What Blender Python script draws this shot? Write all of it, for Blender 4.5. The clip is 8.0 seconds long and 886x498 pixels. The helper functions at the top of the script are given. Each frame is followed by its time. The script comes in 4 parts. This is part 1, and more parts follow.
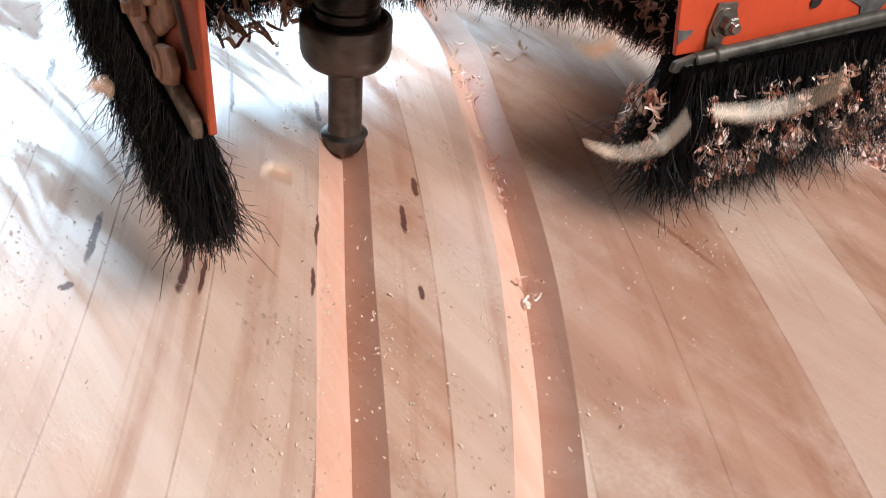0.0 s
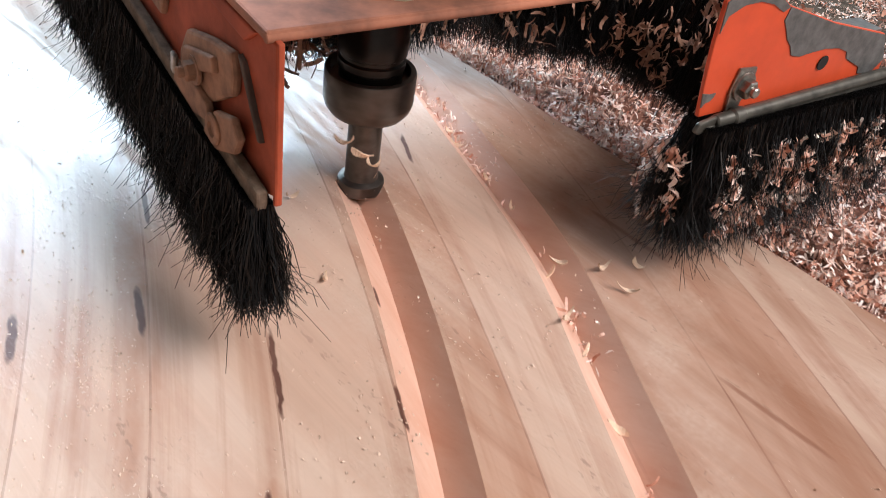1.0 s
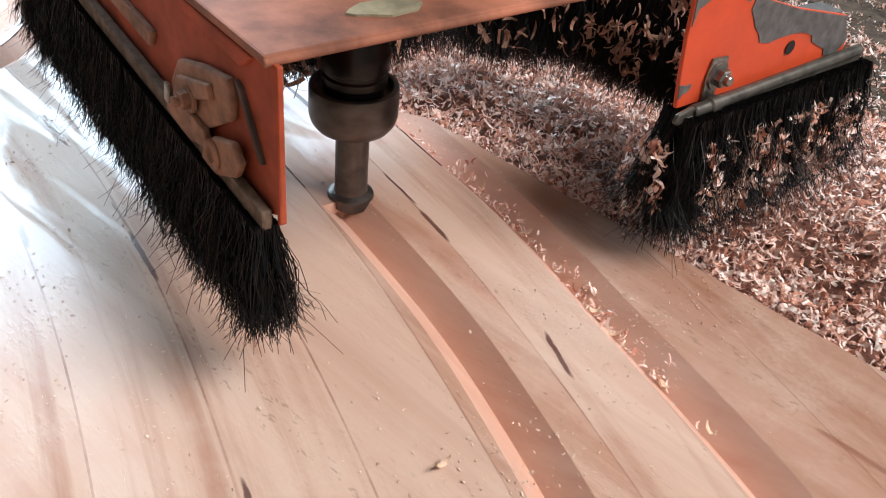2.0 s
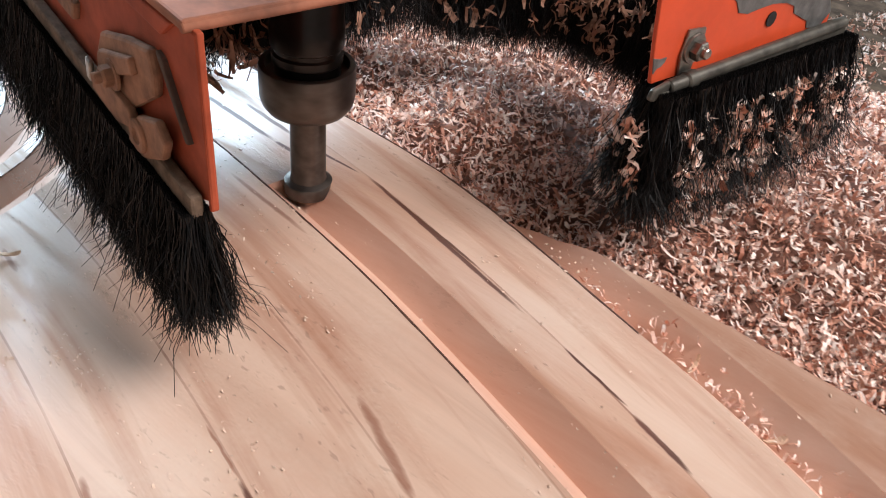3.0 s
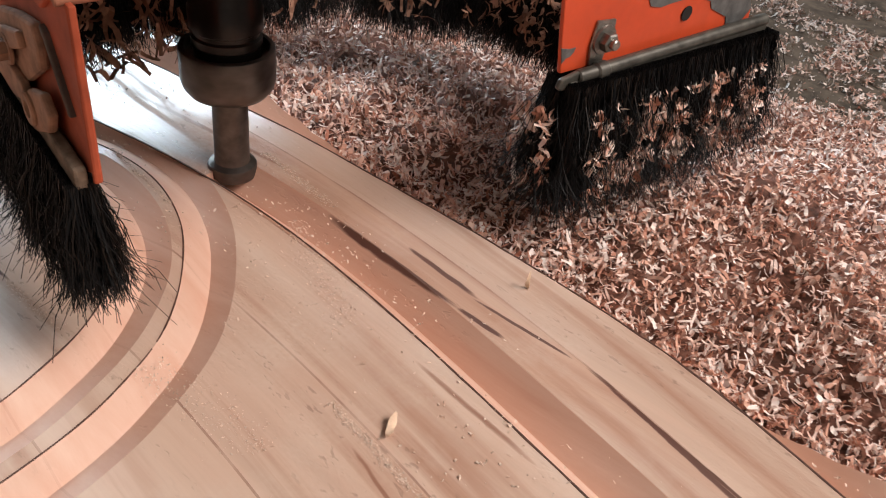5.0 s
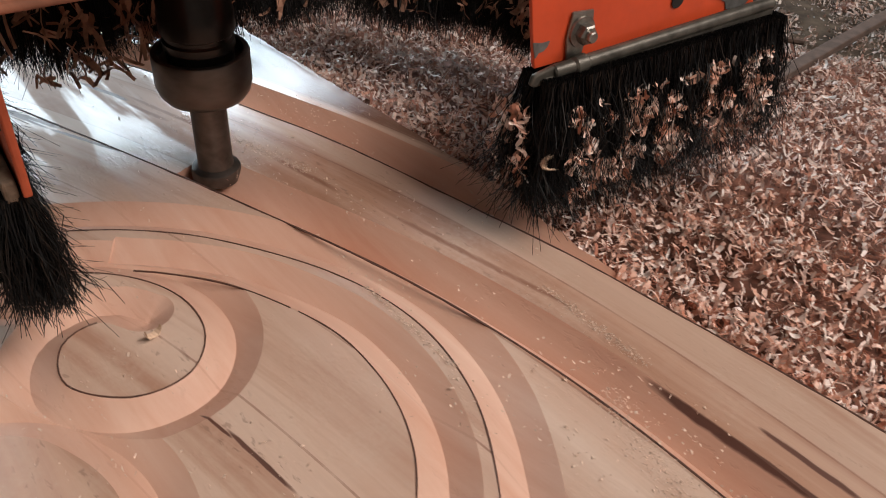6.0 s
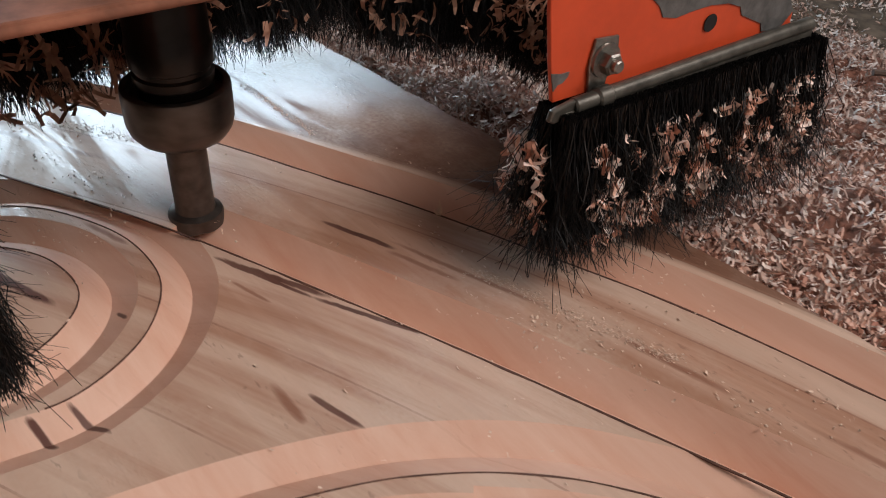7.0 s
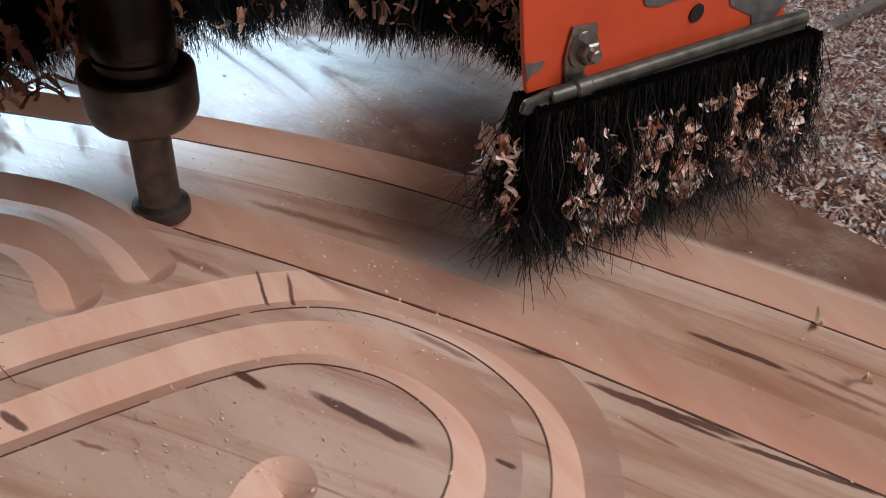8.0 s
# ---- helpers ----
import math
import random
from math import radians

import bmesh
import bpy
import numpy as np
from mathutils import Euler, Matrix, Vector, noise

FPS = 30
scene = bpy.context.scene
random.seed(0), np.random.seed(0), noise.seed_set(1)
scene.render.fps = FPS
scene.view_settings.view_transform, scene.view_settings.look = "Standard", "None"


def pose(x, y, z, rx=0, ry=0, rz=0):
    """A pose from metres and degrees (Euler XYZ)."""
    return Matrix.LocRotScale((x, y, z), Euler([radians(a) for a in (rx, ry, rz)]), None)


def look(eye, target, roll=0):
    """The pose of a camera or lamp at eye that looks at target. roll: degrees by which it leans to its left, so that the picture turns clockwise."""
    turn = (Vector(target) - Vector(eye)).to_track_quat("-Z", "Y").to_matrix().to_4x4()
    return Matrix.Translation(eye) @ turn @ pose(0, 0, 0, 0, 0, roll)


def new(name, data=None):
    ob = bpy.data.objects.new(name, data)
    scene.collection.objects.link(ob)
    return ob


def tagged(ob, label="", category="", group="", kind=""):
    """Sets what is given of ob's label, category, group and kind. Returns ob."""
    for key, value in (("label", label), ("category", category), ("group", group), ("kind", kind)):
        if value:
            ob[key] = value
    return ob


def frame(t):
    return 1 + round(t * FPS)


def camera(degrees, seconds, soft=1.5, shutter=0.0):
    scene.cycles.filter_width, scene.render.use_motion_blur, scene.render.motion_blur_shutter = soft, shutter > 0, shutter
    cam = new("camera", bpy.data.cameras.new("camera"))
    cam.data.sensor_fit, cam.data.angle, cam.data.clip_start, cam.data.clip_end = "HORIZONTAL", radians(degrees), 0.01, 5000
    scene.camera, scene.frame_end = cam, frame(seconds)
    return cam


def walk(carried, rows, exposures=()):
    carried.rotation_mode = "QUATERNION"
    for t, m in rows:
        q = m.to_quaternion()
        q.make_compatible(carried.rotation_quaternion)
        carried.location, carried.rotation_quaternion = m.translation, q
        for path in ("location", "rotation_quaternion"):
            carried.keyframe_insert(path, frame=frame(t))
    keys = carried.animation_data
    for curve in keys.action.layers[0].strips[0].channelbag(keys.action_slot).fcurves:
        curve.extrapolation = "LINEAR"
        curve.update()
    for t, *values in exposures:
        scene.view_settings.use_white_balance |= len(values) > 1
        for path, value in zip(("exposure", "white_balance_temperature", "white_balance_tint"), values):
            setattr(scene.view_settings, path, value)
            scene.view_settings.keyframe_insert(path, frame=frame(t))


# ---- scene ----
# seconds, stops, kelvin, tint: the clip's camera darkens and warms on the way
EXPOSURES = [(0.0, 0.15, 6150, 10), (1.7, 0.12, 6150, 10), (3.0, 0.10, 6300, 11), (4.5, 0.0, 6500, 12), (5.8, -0.50, 6800, 13), (6.6, -0.66, 6850, 14), (7.5, -0.70, 6100, 10), (8.0, -0.66, 6100, 10)]
cam = camera(55.11, 8.0, soft=1.0, shutter=0.12)
# seconds, x, y, z, yaw, pitch, roll of the eye, in the frame of the still spindle
PATH = [
    (0, 0.1251, -0.4141, 0.2602, 8.27, -38.27, 6.04),
    (0.5, 0.0929, -0.4233, 0.2693, 4.86, -38.14, 8.47),
    (1, 0.0710, -0.4119, 0.2802, 2.25, -37.72, 9.96),
    (1.5, 0.0692, -0.4160, 0.2780, 1.34, -37.10, 8.63),
    (1.7, 0.0597, -0.4253, 0.2881, 1.09, -36.90, 7.46),
    (2.8, 0.0714, -0.3995, 0.2617, -0.60, -36.98, 6.25),
    (3, 0.0746, -0.3986, 0.2638, -0.66, -37.04, 6.33),
    (3.5, 0.0665, -0.3925, 0.2594, -1.36, -36.89, 6.58),
    (4, 0.0631, -0.3920, 0.2532, -2.25, -36.50, 7.02),
    (4.5, 0.0669, -0.3892, 0.2642, -2.97, -36.54, 6.95),
    (4.7, 0.0815, -0.4070, 0.2669, -3.18, -36.71, 8.04),
    (5.8, 0.1780, -0.3939, 0.2662, 4.79, -38.19, 3.86),
    (6, 0.1636, -0.3867, 0.2682, 4.82, -38.38, 3.60),
    (6.5, 0.1696, -0.3999, 0.2710, 5.27, -38.01, 3.15),
    (7, 0.1542, -0.3375, 0.2534, 4.68, -37.56, 3.12),
    (7.5, 0.1586, -0.3279, 0.2549, 3.68, -37.91, 3.63),
    (8, 0.1694, -0.3227, 0.2432, 5.29, -37.67, 3.70),
]
walk(cam, [(t, pose(x, y, z, 0, 0, yaw) @ pose(0, 0, 0, 90 + pitch) @ pose(0, 0, 0, 0, 0, roll)) for t, x, y, z, yaw, pitch, roll in PATH], EXPOSURES)

# the table slides under the spindle: seconds, x, y and (while the tool is raised) z
FEED = [
    (0, 0.0001, 0.0001, 0.0000),
    (0.5, 0.0357, -0.0956, 0.0000),
    (1, 0.0789, -0.1855, 0.0000),
    (1.5, 0.1295, -0.2716, 0.0000),
    (1.7, 0.1490, -0.3027, 0.0000),
    (2.8, 0.2751, -0.4597, 0.0000),
    (3, 0.3024, -0.4896, 0.0000),
    (3.5, 0.3655, -0.5509, 0.0000),
    (3.6, 0.3676, -0.5527, 0.0000),
    (3.7, 0.3682, -0.5532, -0.0025),
    (3.8, 0.3685, -0.5535, -0.0085),
    (3.9, 0.3687, -0.5536, -0.0115),
    (4, 0.3688, -0.5537, -0.0094),
    (4.1, 0.3689, -0.5538, -0.0045),
    (4.2, 0.3691, -0.5540, -0.0010),
    (4.3, 0.3706, -0.5552, 0.0000),
    (4.5, 0.3847, -0.5668, 0.0000),
    (4.7, 0.4132, -0.5935, 0.0000),
    (5.8, 0.6025, -0.6968, 0.0000),
    (6, 0.6350, -0.7148, 0.0000),
    (6.5, 0.7252, -0.7570, 0.0000),
    (7, 0.8176, -0.7909, 0.0000),
    (7.5, 0.9060, -0.8167, 0.0000),
    (8, 1.0032, -0.8398, 0.0000),
]
GRAIN = -39.8                      # the boards' run, degrees from x
RUN = Vector((math.cos(radians(GRAIN)), math.sin(radians(GRAIN)), 0))
ACROSS = Vector((-RUN.y, RUN.x, 0))


def carry(thing):
    """The table's slide for whatever lies on it, built in the table's own frame."""
    walk(thing, [(t, pose(x, y, z, 0, 0, GRAIN)) for t, x, y, z in FEED])


# ---- light ----
world = bpy.data.worlds.new("workshop_air")
scene.world = world
world.use_nodes = True
wn = world.node_tree.nodes
sky = wn.new("ShaderNodeTexSky")
sky.sky_type, sky.sun_disc, sky.sun_elevation, sky.sun_rotation = "NISHITA", False, radians(28), radians(200)
wn["Background"].inputs[1].default_value = 0.12
world.node_tree.links.new(sky.outputs[0], wn["Background"].inputs[0])


def window_light(name, at, to, wide, high, watts, colour):
    lamp = bpy.data.lights.new(name, "AREA")
    lamp.shape, lamp.size, lamp.size_y, lamp.energy, lamp.color = "RECTANGLE", wide, high, watts, colour
    ob = new(name, lamp)
    ob.matrix_world = look(at, to)
    return ob


window_light("window_light", (-2.3, 3.9, 2.15), (-0.25, 0.0, 0.0), 3.2, 1.9, 470, (0.66, 0.86, 1.0))
window_light("window_light", (3.9, -0.95, 4.20), (0.05, 0.0, 0.0), 3.4, 2.2, 490, (1.0, 0.92, 0.87))

# ---- materials ----


def material(name):
    m = bpy.data.materials.new(name)
    m.use_nodes = True
    nt = m.node_tree
    return m, nt, nt.nodes["Principled BSDF"]


def node(nt, kind, **sets):
    n = nt.nodes.new(kind)
    for key, value in sets.items():
        n.inputs[key].default_value = value
    return n


def math_node(nt, op, a, b=None):
    n = nt.nodes.new("ShaderNodeMath")
    n.operation = op
    for i, v in enumerate((a, b)):
        if v is None:
            continue
        if isinstance(v, (int, float)):
            n.inputs[i].default_value = v
        else:
            nt.links.new(v, n.inputs[i])
    return n.outputs[0]


def ramp(nt, fac, stops):
    n = nt.nodes.new("ShaderNodeValToRGB")
    e = n.color_ramp.elements
    while len(e) < len(stops):
        e.new(0.5)
    for el, (pos, col) in zip(e, stops):
        el.position, el.color = pos, (*col, 1) if len(col) == 3 else col
    nt.links.new(fac, n.inputs[0])
    return n.outputs[0]


def mix(nt, fac, a, b, blend="MIX"):
    n = nt.nodes.new("ShaderNodeMix")
    n.data_type, n.blend_type = "RGBA", blend
    for sock, v in ((n.inputs["Factor"], fac), (n.inputs["A"], a), (n.inputs["B"], b)):
        if isinstance(v, (int, float)):
            sock.default_value = v
        elif isinstance(v, tuple):
            sock.default_value = (*v, 1)
        else:
            nt.links.new(v, sock)
    return n.outputs["Result"]


def coords(nt, scale):
    """Object-space coordinates, in metres, stretched by scale."""
    c = nt.nodes.new("ShaderNodeTexCoord")
    m = nt.nodes.new("ShaderNodeMapping")
    m.inputs["Scale"].default_value = scale
    nt.links.new(c.outputs["Object"], m.inputs["Vector"])
    return m.outputs[0]


def noise_of(nt, vec, scale, detail=4, rough=0.55, distort=0.0):
    n = node(nt, "ShaderNodeTexNoise", Scale=scale, Detail=detail, Roughness=rough, Distortion=distort)
    nt.links.new(vec, n.inputs["Vector"])
    return n.outputs["Fac"]


def bump(nt, bsdf, height, strength, distance):
    b = node(nt, "ShaderNodeBump", Strength=strength, Distance=distance)
    nt.links.new(height, b.inputs["Height"])
    nt.links.new(b.outputs[0], bsdf.inputs["Normal"])


def blot(nt, vec, a0, p0, a1, p1, half):
    """How far a place on the panel lies out of a streak between two places: 0 in its middle, 1 at its rim."""
    m = nt.nodes.new("ShaderNodeMapping")
    m.vector_type = "TEXTURE"
    m.inputs["Location"].default_value = ((a0 + a1) / 2, (p0 + p1) / 2, 0)
    m.inputs["Rotation"].default_value = (0, 0, math.atan2(p1 - p0, a1 - a0))
    m.inputs["Scale"].default_value = (math.hypot(a1 - a0, p1 - p0) / 1.9, half * 0.78, 1.0)
    nt.links.new(vec, m.inputs["Vector"])
    sep = nt.nodes.new("ShaderNodeSeparateXYZ")
    nt.links.new(m.outputs[0], sep.inputs[0])
    x2 = math_node(nt, "MULTIPLY", sep.outputs["X"], sep.outputs["X"])
    x4 = math_node(nt, "MULTIPLY", x2, x2)
    return math_node(nt, "ADD", x4, math_node(nt, "MULTIPLY", sep.outputs["Y"], sep.outputs["Y"]))


# resin streaks and scorched dashes, in metres along and across the boards
RESIN_START = [(-0.028, -0.068, 0.018, -0.096, 0.0026), (0.046, -0.117, 0.077, -0.138, 0.0029), (0.061, -0.117, 0.082, -0.131, 0.0015), (-0.053, -0.104, -0.020, -0.123, 0.0017),
               (0.002, -0.144, 0.035, -0.164, 0.0024), (0.045, -0.174, 0.048, -0.180, 0.0033), (0.060, -0.055, 0.080, -0.069, 0.0012), (0.058, 0.007, 0.072, -0.002, 0.0022),
               (0.075, -0.014, 0.095, -0.026, 0.0020), (-0.042, 0.006, -0.020, -0.005, 0.0018), (0.094, -0.079, 0.111, -0.090, 0.0013), (0.132, -0.044, 0.140, -0.049, 0.0016)]
RESIN_BORDER = [(-0.158, 0.007, -0.136, -0.003, 0.0019), (-0.102, -0.020, -0.055, -0.044, 0.0018), (-0.232, -0.017, -0.202, -0.029, 0.0019), (-0.160, -0.056, -0.130, -0.068, 0.0025),
                (-0.172, -0.108, -0.145, -0.120, 0.0030), (-0.207, 0.146, -0.178, 0.131, 0.0019), (-0.101, 0.040, -0.088, 0.034, 0.0014), (-0.405, 0.033, -0.360, 0.023, 0.0019),
                (-0.322, 0.172, -0.289, 0.163, 0.0019), (-0.367, 0.183, -0.329, 0.175, 0.0011), (-0.524, 0.212, -0.400, 0.189, 0.0019), (-0.615, 0.008, -0.580, 0.004, 0.0030),
                (-0.579, 0.005, -0.540, 0.002, 0.0028), (-0.639, 0.211, -0.593, 0.209, 0.0022), (-0.591, 0.207, -0.538, 0.211, 0.0013), (-0.523, 0.211, -0.434, 0.198, 0.0015)]
RESIN_SCROLLS = [(-0.781, 0.047, -0.740, 0.050, 0.0014), (-0.796, 0.044, -0.777, 0.046, 0.0010), (-0.686, 0.198, -0.595, 0.196, 0.0024), (-0.592, 0.196, -0.565, 0.197, 0.0020),
                 (-1.088, 0.128, -1.046, 0.141, 0.0021), (-1.093, 0.073, -1.039, 0.095, 0.0025), (-0.996, 0.053, -0.970, 0.058, 0.0020), (-1.059, -0.034, -1.040, -0.031, 0.0022),
                 (-1.054, -0.019, -1.030, -0.014, 0.0020), (-1.225, 0.020, -1.208, 0.011, 0.0012), (-1.235, 0.010, -1.216, 0.004, 0.0010), (-1.161, -0.014, -1.113, 0.001, 0.0032),
                 (-1.095, 0.072, -1.044, 0.089, 0.0016), (-1.042, 0.090, -0.992, 0.111, 0.0018), (-1.226, -0.105, -1.217, -0.100, 0.0020), (-1.095, 0.021, -1.086, 0.021, 0.0014),
                 (-1.190, -0.030, -1.173, -0.026, 0.0025)]
# softer brown heartwood streaks
HEART_BORDER = [(0.144, 0.096, 0.204, 0.090, 0.0026), (0.044, 0.139, 0.103, 0.140, 0.0025), (-0.085, 0.192, -0.027, 0.192, 0.0030), (-0.446, -0.007, -0.424, -0.013, 0.0021),
                (-0.437, 0.040, -0.408, 0.034, 0.0009), (-0.407, 0.094, -0.355, 0.074, 0.0032), (-0.592, 0.033, -0.573, 0.030, 0.0017), (-0.578, 0.155, -0.511, 0.151, 0.0020),
                (-0.561, 0.102, -0.502, 0.088, 0.0013)]
HEART_SCROLLS = [(-0.855, 0.189, -0.741, 0.208, 0.0026), (-0.724, 0.195, -0.692, 0.197, 0.0036), (-1.011, 0.045, -0.986, 0.043, 0.0030), (-1.050, 0.144, -0.971, 0.164, 0.0020),
                 (-0.934, 0.174, -0.883, 0.182, 0.0028), (-1.278, -0.016, -1.240, -0.002, 0.0037), (-1.284, 0.037, -1.212, 0.072, 0.0034), (-1.048, 0.137, -1.008, 0.148, 0.0021),
                 (-1.161, 0.038, -1.132, 0.046, 0.0022), (-1.196, -0.091, -1.182, -0.083, 0.0013), (-1.075, 0.068, -1.053, 0.073, 0.0014)]


def wood_material():
    m, nt, b = material("carved_hardwood")
    flat = coords(nt, (1, 1, 1))
    bend = nt.nodes.new("ShaderNodeTexNoise")
    bend.inputs["Scale"].default_value, bend.inputs["Detail"].default_value = 6.0, 2
    nt.links.new(flat, bend.inputs["Vector"])
    sway = nt.nodes.new("ShaderNodeVectorMath")
    sway.operation = "MULTIPLY_ADD"
    sway.inputs[1].default_value, sway.inputs[2].default_value = (0, 0.016, 0), (0, -0.008, 0)
    nt.links.new(bend.outputs["Color"], sway.inputs[0])
    warped = nt.nodes.new("ShaderNodeVectorMath")
    warped.operation = "ADD"
    nt.links.new(flat, warped.inputs[0])
    nt.links.new(sway.outputs[0], warped.inputs[1])

    def stretched(scale):
        s = nt.nodes.new("ShaderNodeMapping")
        s.inputs["Scale"].default_value = scale
        nt.links.new(warped.outputs[0], s.inputs["Vector"])
        return s.outputs[0]

    grain = noise_of(nt, stretched((3.5, 75.0, 40.0)), 1.0, 6, 0.6, 0.5)
    fine = noise_of(nt, stretched((22.0, 620.0, 300.0)), 1.0, 4, 0.6)
    broad = noise_of(nt, stretched((1.6, 17.0, 10.0)), 1.0, 3, 0.5, 1.2)
    blotch = noise_of(nt, flat, 26.0, 4, 0.6)
    speck = noise_of(nt, flat, 420.0, 2, 0.5)
    col = ramp(nt, grain, [(0.30, (0.40, 0.185, 0.115)), (0.44, (0.55, 0.325, 0.230)), (0.66, (0.66, 0.475, 0.375))])
    col = mix(nt, 0.55, col, ramp(nt, broad, [(0.34, (0.40, 0.175, 0.105)), (0.44, (0.55, 0.32, 0.225)), (0.53, (0.62, 0.425, 0.315)), (0.66, (0.68, 0.53, 0.44))]))
    col = mix(nt, math_node(nt, "MULTIPLY", ramp(nt, fine, [(0.40, (0, 0, 0)), (0.72, (1, 1, 1))]), 0.16), col, (0.34, 0.195, 0.14))
    # darker heartwood stripes, straight along the boards
    stripe = ramp(nt, noise_of(nt, stretched((0.8, 30.0, 18.0)), 1.0, 5, 0.6, 0.3), [(0.47, (0, 0, 0)), (0.60, (1, 1, 1))])
    col = mix(nt, math_node(nt, "MULTIPLY", stripe, 0.55), col, mix(nt, fine, (0.40, 0.205, 0.13), (0.24, 0.105, 0.06)))
    # the surfacing passes follow the carved border: each pass has its own tone and a scored edge
    sep = nt.nodes.new("ShaderNodeSeparateXYZ")
    nt.links.new(flat, sep.inputs[0])
    run = math_node(nt, "ADD", sep.outputs["X"], 0.680)
    side = math_node(nt, "GREATER_THAN", run, 0.0)
    k = math_node(nt, "ADD", math_node(nt, "MULTIPLY", side, -0.075), 0.475)
    arch = math_node(nt, "SUBTRACT", 0.186, math_node(nt, "MULTIPLY", k, math_node(nt, "MULTIPLY", run, run)))
    lean = math_node(nt, "MULTIPLY", math_node(nt, "MULTIPLY", k, run), 2.0)
    steep = math_node(nt, "SQRT", math_node(nt, "ADD", math_node(nt, "MULTIPLY", lean, lean), 1.0))
    off = math_node(nt, "DIVIDE", math_node(nt, "SUBTRACT", sep.outputs["Y"], arch), steep)
    lane = math_node(nt, "DIVIDE", math_node(nt, "ADD", off, 0.016), 0.0515)
    number = math_node(nt, "FLOOR", lane)
    place = math_node(nt, "SUBTRACT", lane, number)
    toss = nt.nodes.new("ShaderNodeTexWhiteNoise")
    toss.noise_dimensions = "1D"
    nt.links.new(number, toss.inputs["W"])
    col = mix(nt, math_node(nt, "MULTIPLY", toss.outputs["Value"], 0.55), col, (0.46, 0.26, 0.175))
    pale = node(nt, "ShaderNodeMapRange", **{"From Min": 0.45, "From Max": 0.15, "To Max": 0.5})
    nt.links.new(toss.outputs["Value"], pale.inputs["Value"])
    col = mix(nt, pale.outputs["Result"], col, (0.68, 0.51, 0.405))
    # cloudy brown drags that follow the passes
    along = nt.nodes.new("ShaderNodeCombineXYZ")
    for sock, v in (("X", math_node(nt, "MULTIPLY", sep.outputs["X"], 2.4)), ("Y", math_node(nt, "MULTIPLY", off, 46.0))):
        nt.links.new(v, along.inputs[sock])
    drag = ramp(nt, noise_of(nt, along.outputs[0], 1.0, 5, 0.58, 0.35), [(0.50, (0, 0, 0)), (0.66, (1, 1, 1))])
    col = mix(nt, math_node(nt, "MULTIPLY", drag, 0.72), col, mix(nt, grain, (0.27, 0.11, 0.06), (0.46, 0.23, 0.14)))
    wear = ramp(nt, blotch, [(0.40, (0, 0, 0)), (0.62, (1, 1, 1))])
    score = math_node(nt, "LESS_THAN", math_node(nt, "ABSOLUTE", math_node(nt, "SUBTRACT", place, 0.5)), 0.49)
    score = math_node(nt, "SUBTRACT", 1.0, score)
    col = mix(nt, math_node(nt, "MULTIPLY", score, math_node(nt, "ADD", math_node(nt, "MULTIPLY", wear, 0.45), 0.25)), col, (0.24, 0.105, 0.065))
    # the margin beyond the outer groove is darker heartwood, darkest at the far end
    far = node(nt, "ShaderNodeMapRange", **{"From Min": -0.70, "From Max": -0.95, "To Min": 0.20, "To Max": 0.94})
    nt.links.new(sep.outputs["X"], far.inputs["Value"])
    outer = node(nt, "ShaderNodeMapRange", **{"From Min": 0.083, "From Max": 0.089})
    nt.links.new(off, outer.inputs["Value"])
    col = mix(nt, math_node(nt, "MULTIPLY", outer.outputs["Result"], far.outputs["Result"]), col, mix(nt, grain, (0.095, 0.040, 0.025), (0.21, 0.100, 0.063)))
    # fine pale dust lying in blotches
    dust = math_node(nt, "MULTIPLY", ramp(nt, noise_of(nt, flat, 11.0, 5, 0.65), [(0.47, (0, 0, 0)), (0.72, (1, 1, 1))]), math_node(nt, "MULTIPLY", speck, 0.8))
    col = mix(nt, dust, col, (0.68, 0.55, 0.45))
    # rows of small torn pits
    pits = math_node(nt, "MULTIPLY", ramp(nt, noise_of(nt, stretched((130.0, 330.0, 200.0)), 1.0, 3, 0.6, 0.4), [(0.60, (0, 0, 0)), (0.66, (1, 1, 1))]), ramp(nt, noise_of(nt, stretched((3.0, 34.0, 20.0)), 1.0, 3, 0.55), [(0.52, (0, 0, 0)), (0.60, (1, 1, 1))]))
    col = mix(nt, math_node(nt, "MULTIPLY", pits, 0.35), col, (0.13, 0.065, 0.045))
    # resin streaks and scorching
    jitter = nt.nodes.new("ShaderNodeTexNoise")
    jitter.inputs["Scale"].default_value, jitter.inputs["Detail"].default_value = 90.0, 3
    nt.links.new(flat, jitter.inputs["Vector"])
    shake = nt.nodes.new("ShaderNodeVectorMath")
    shake.operation = "MULTIPLY_ADD"
    shake.inputs[1].default_value = (0.006, 0.0007, 0)
    nt.links.new(jitter.outputs["Color"], shake.inputs[0])
    nt.links.new(flat, shake.inputs[2])
    centred = nt.nodes.new("ShaderNodeVectorMath")
    centred.operation = "ADD"
    centred.inputs[1].default_value = (-0.003, -0.00035, 0)
    nt.links.new(shake.outputs[0], centred.inputs[0])
    ragged = math_node(nt, "MULTIPLY", math_node(nt, "SUBTRACT", noise_of(nt, stretched((60.0, 420.0, 60.0)), 1.0, 4, 0.6), 0.5), 1.3)

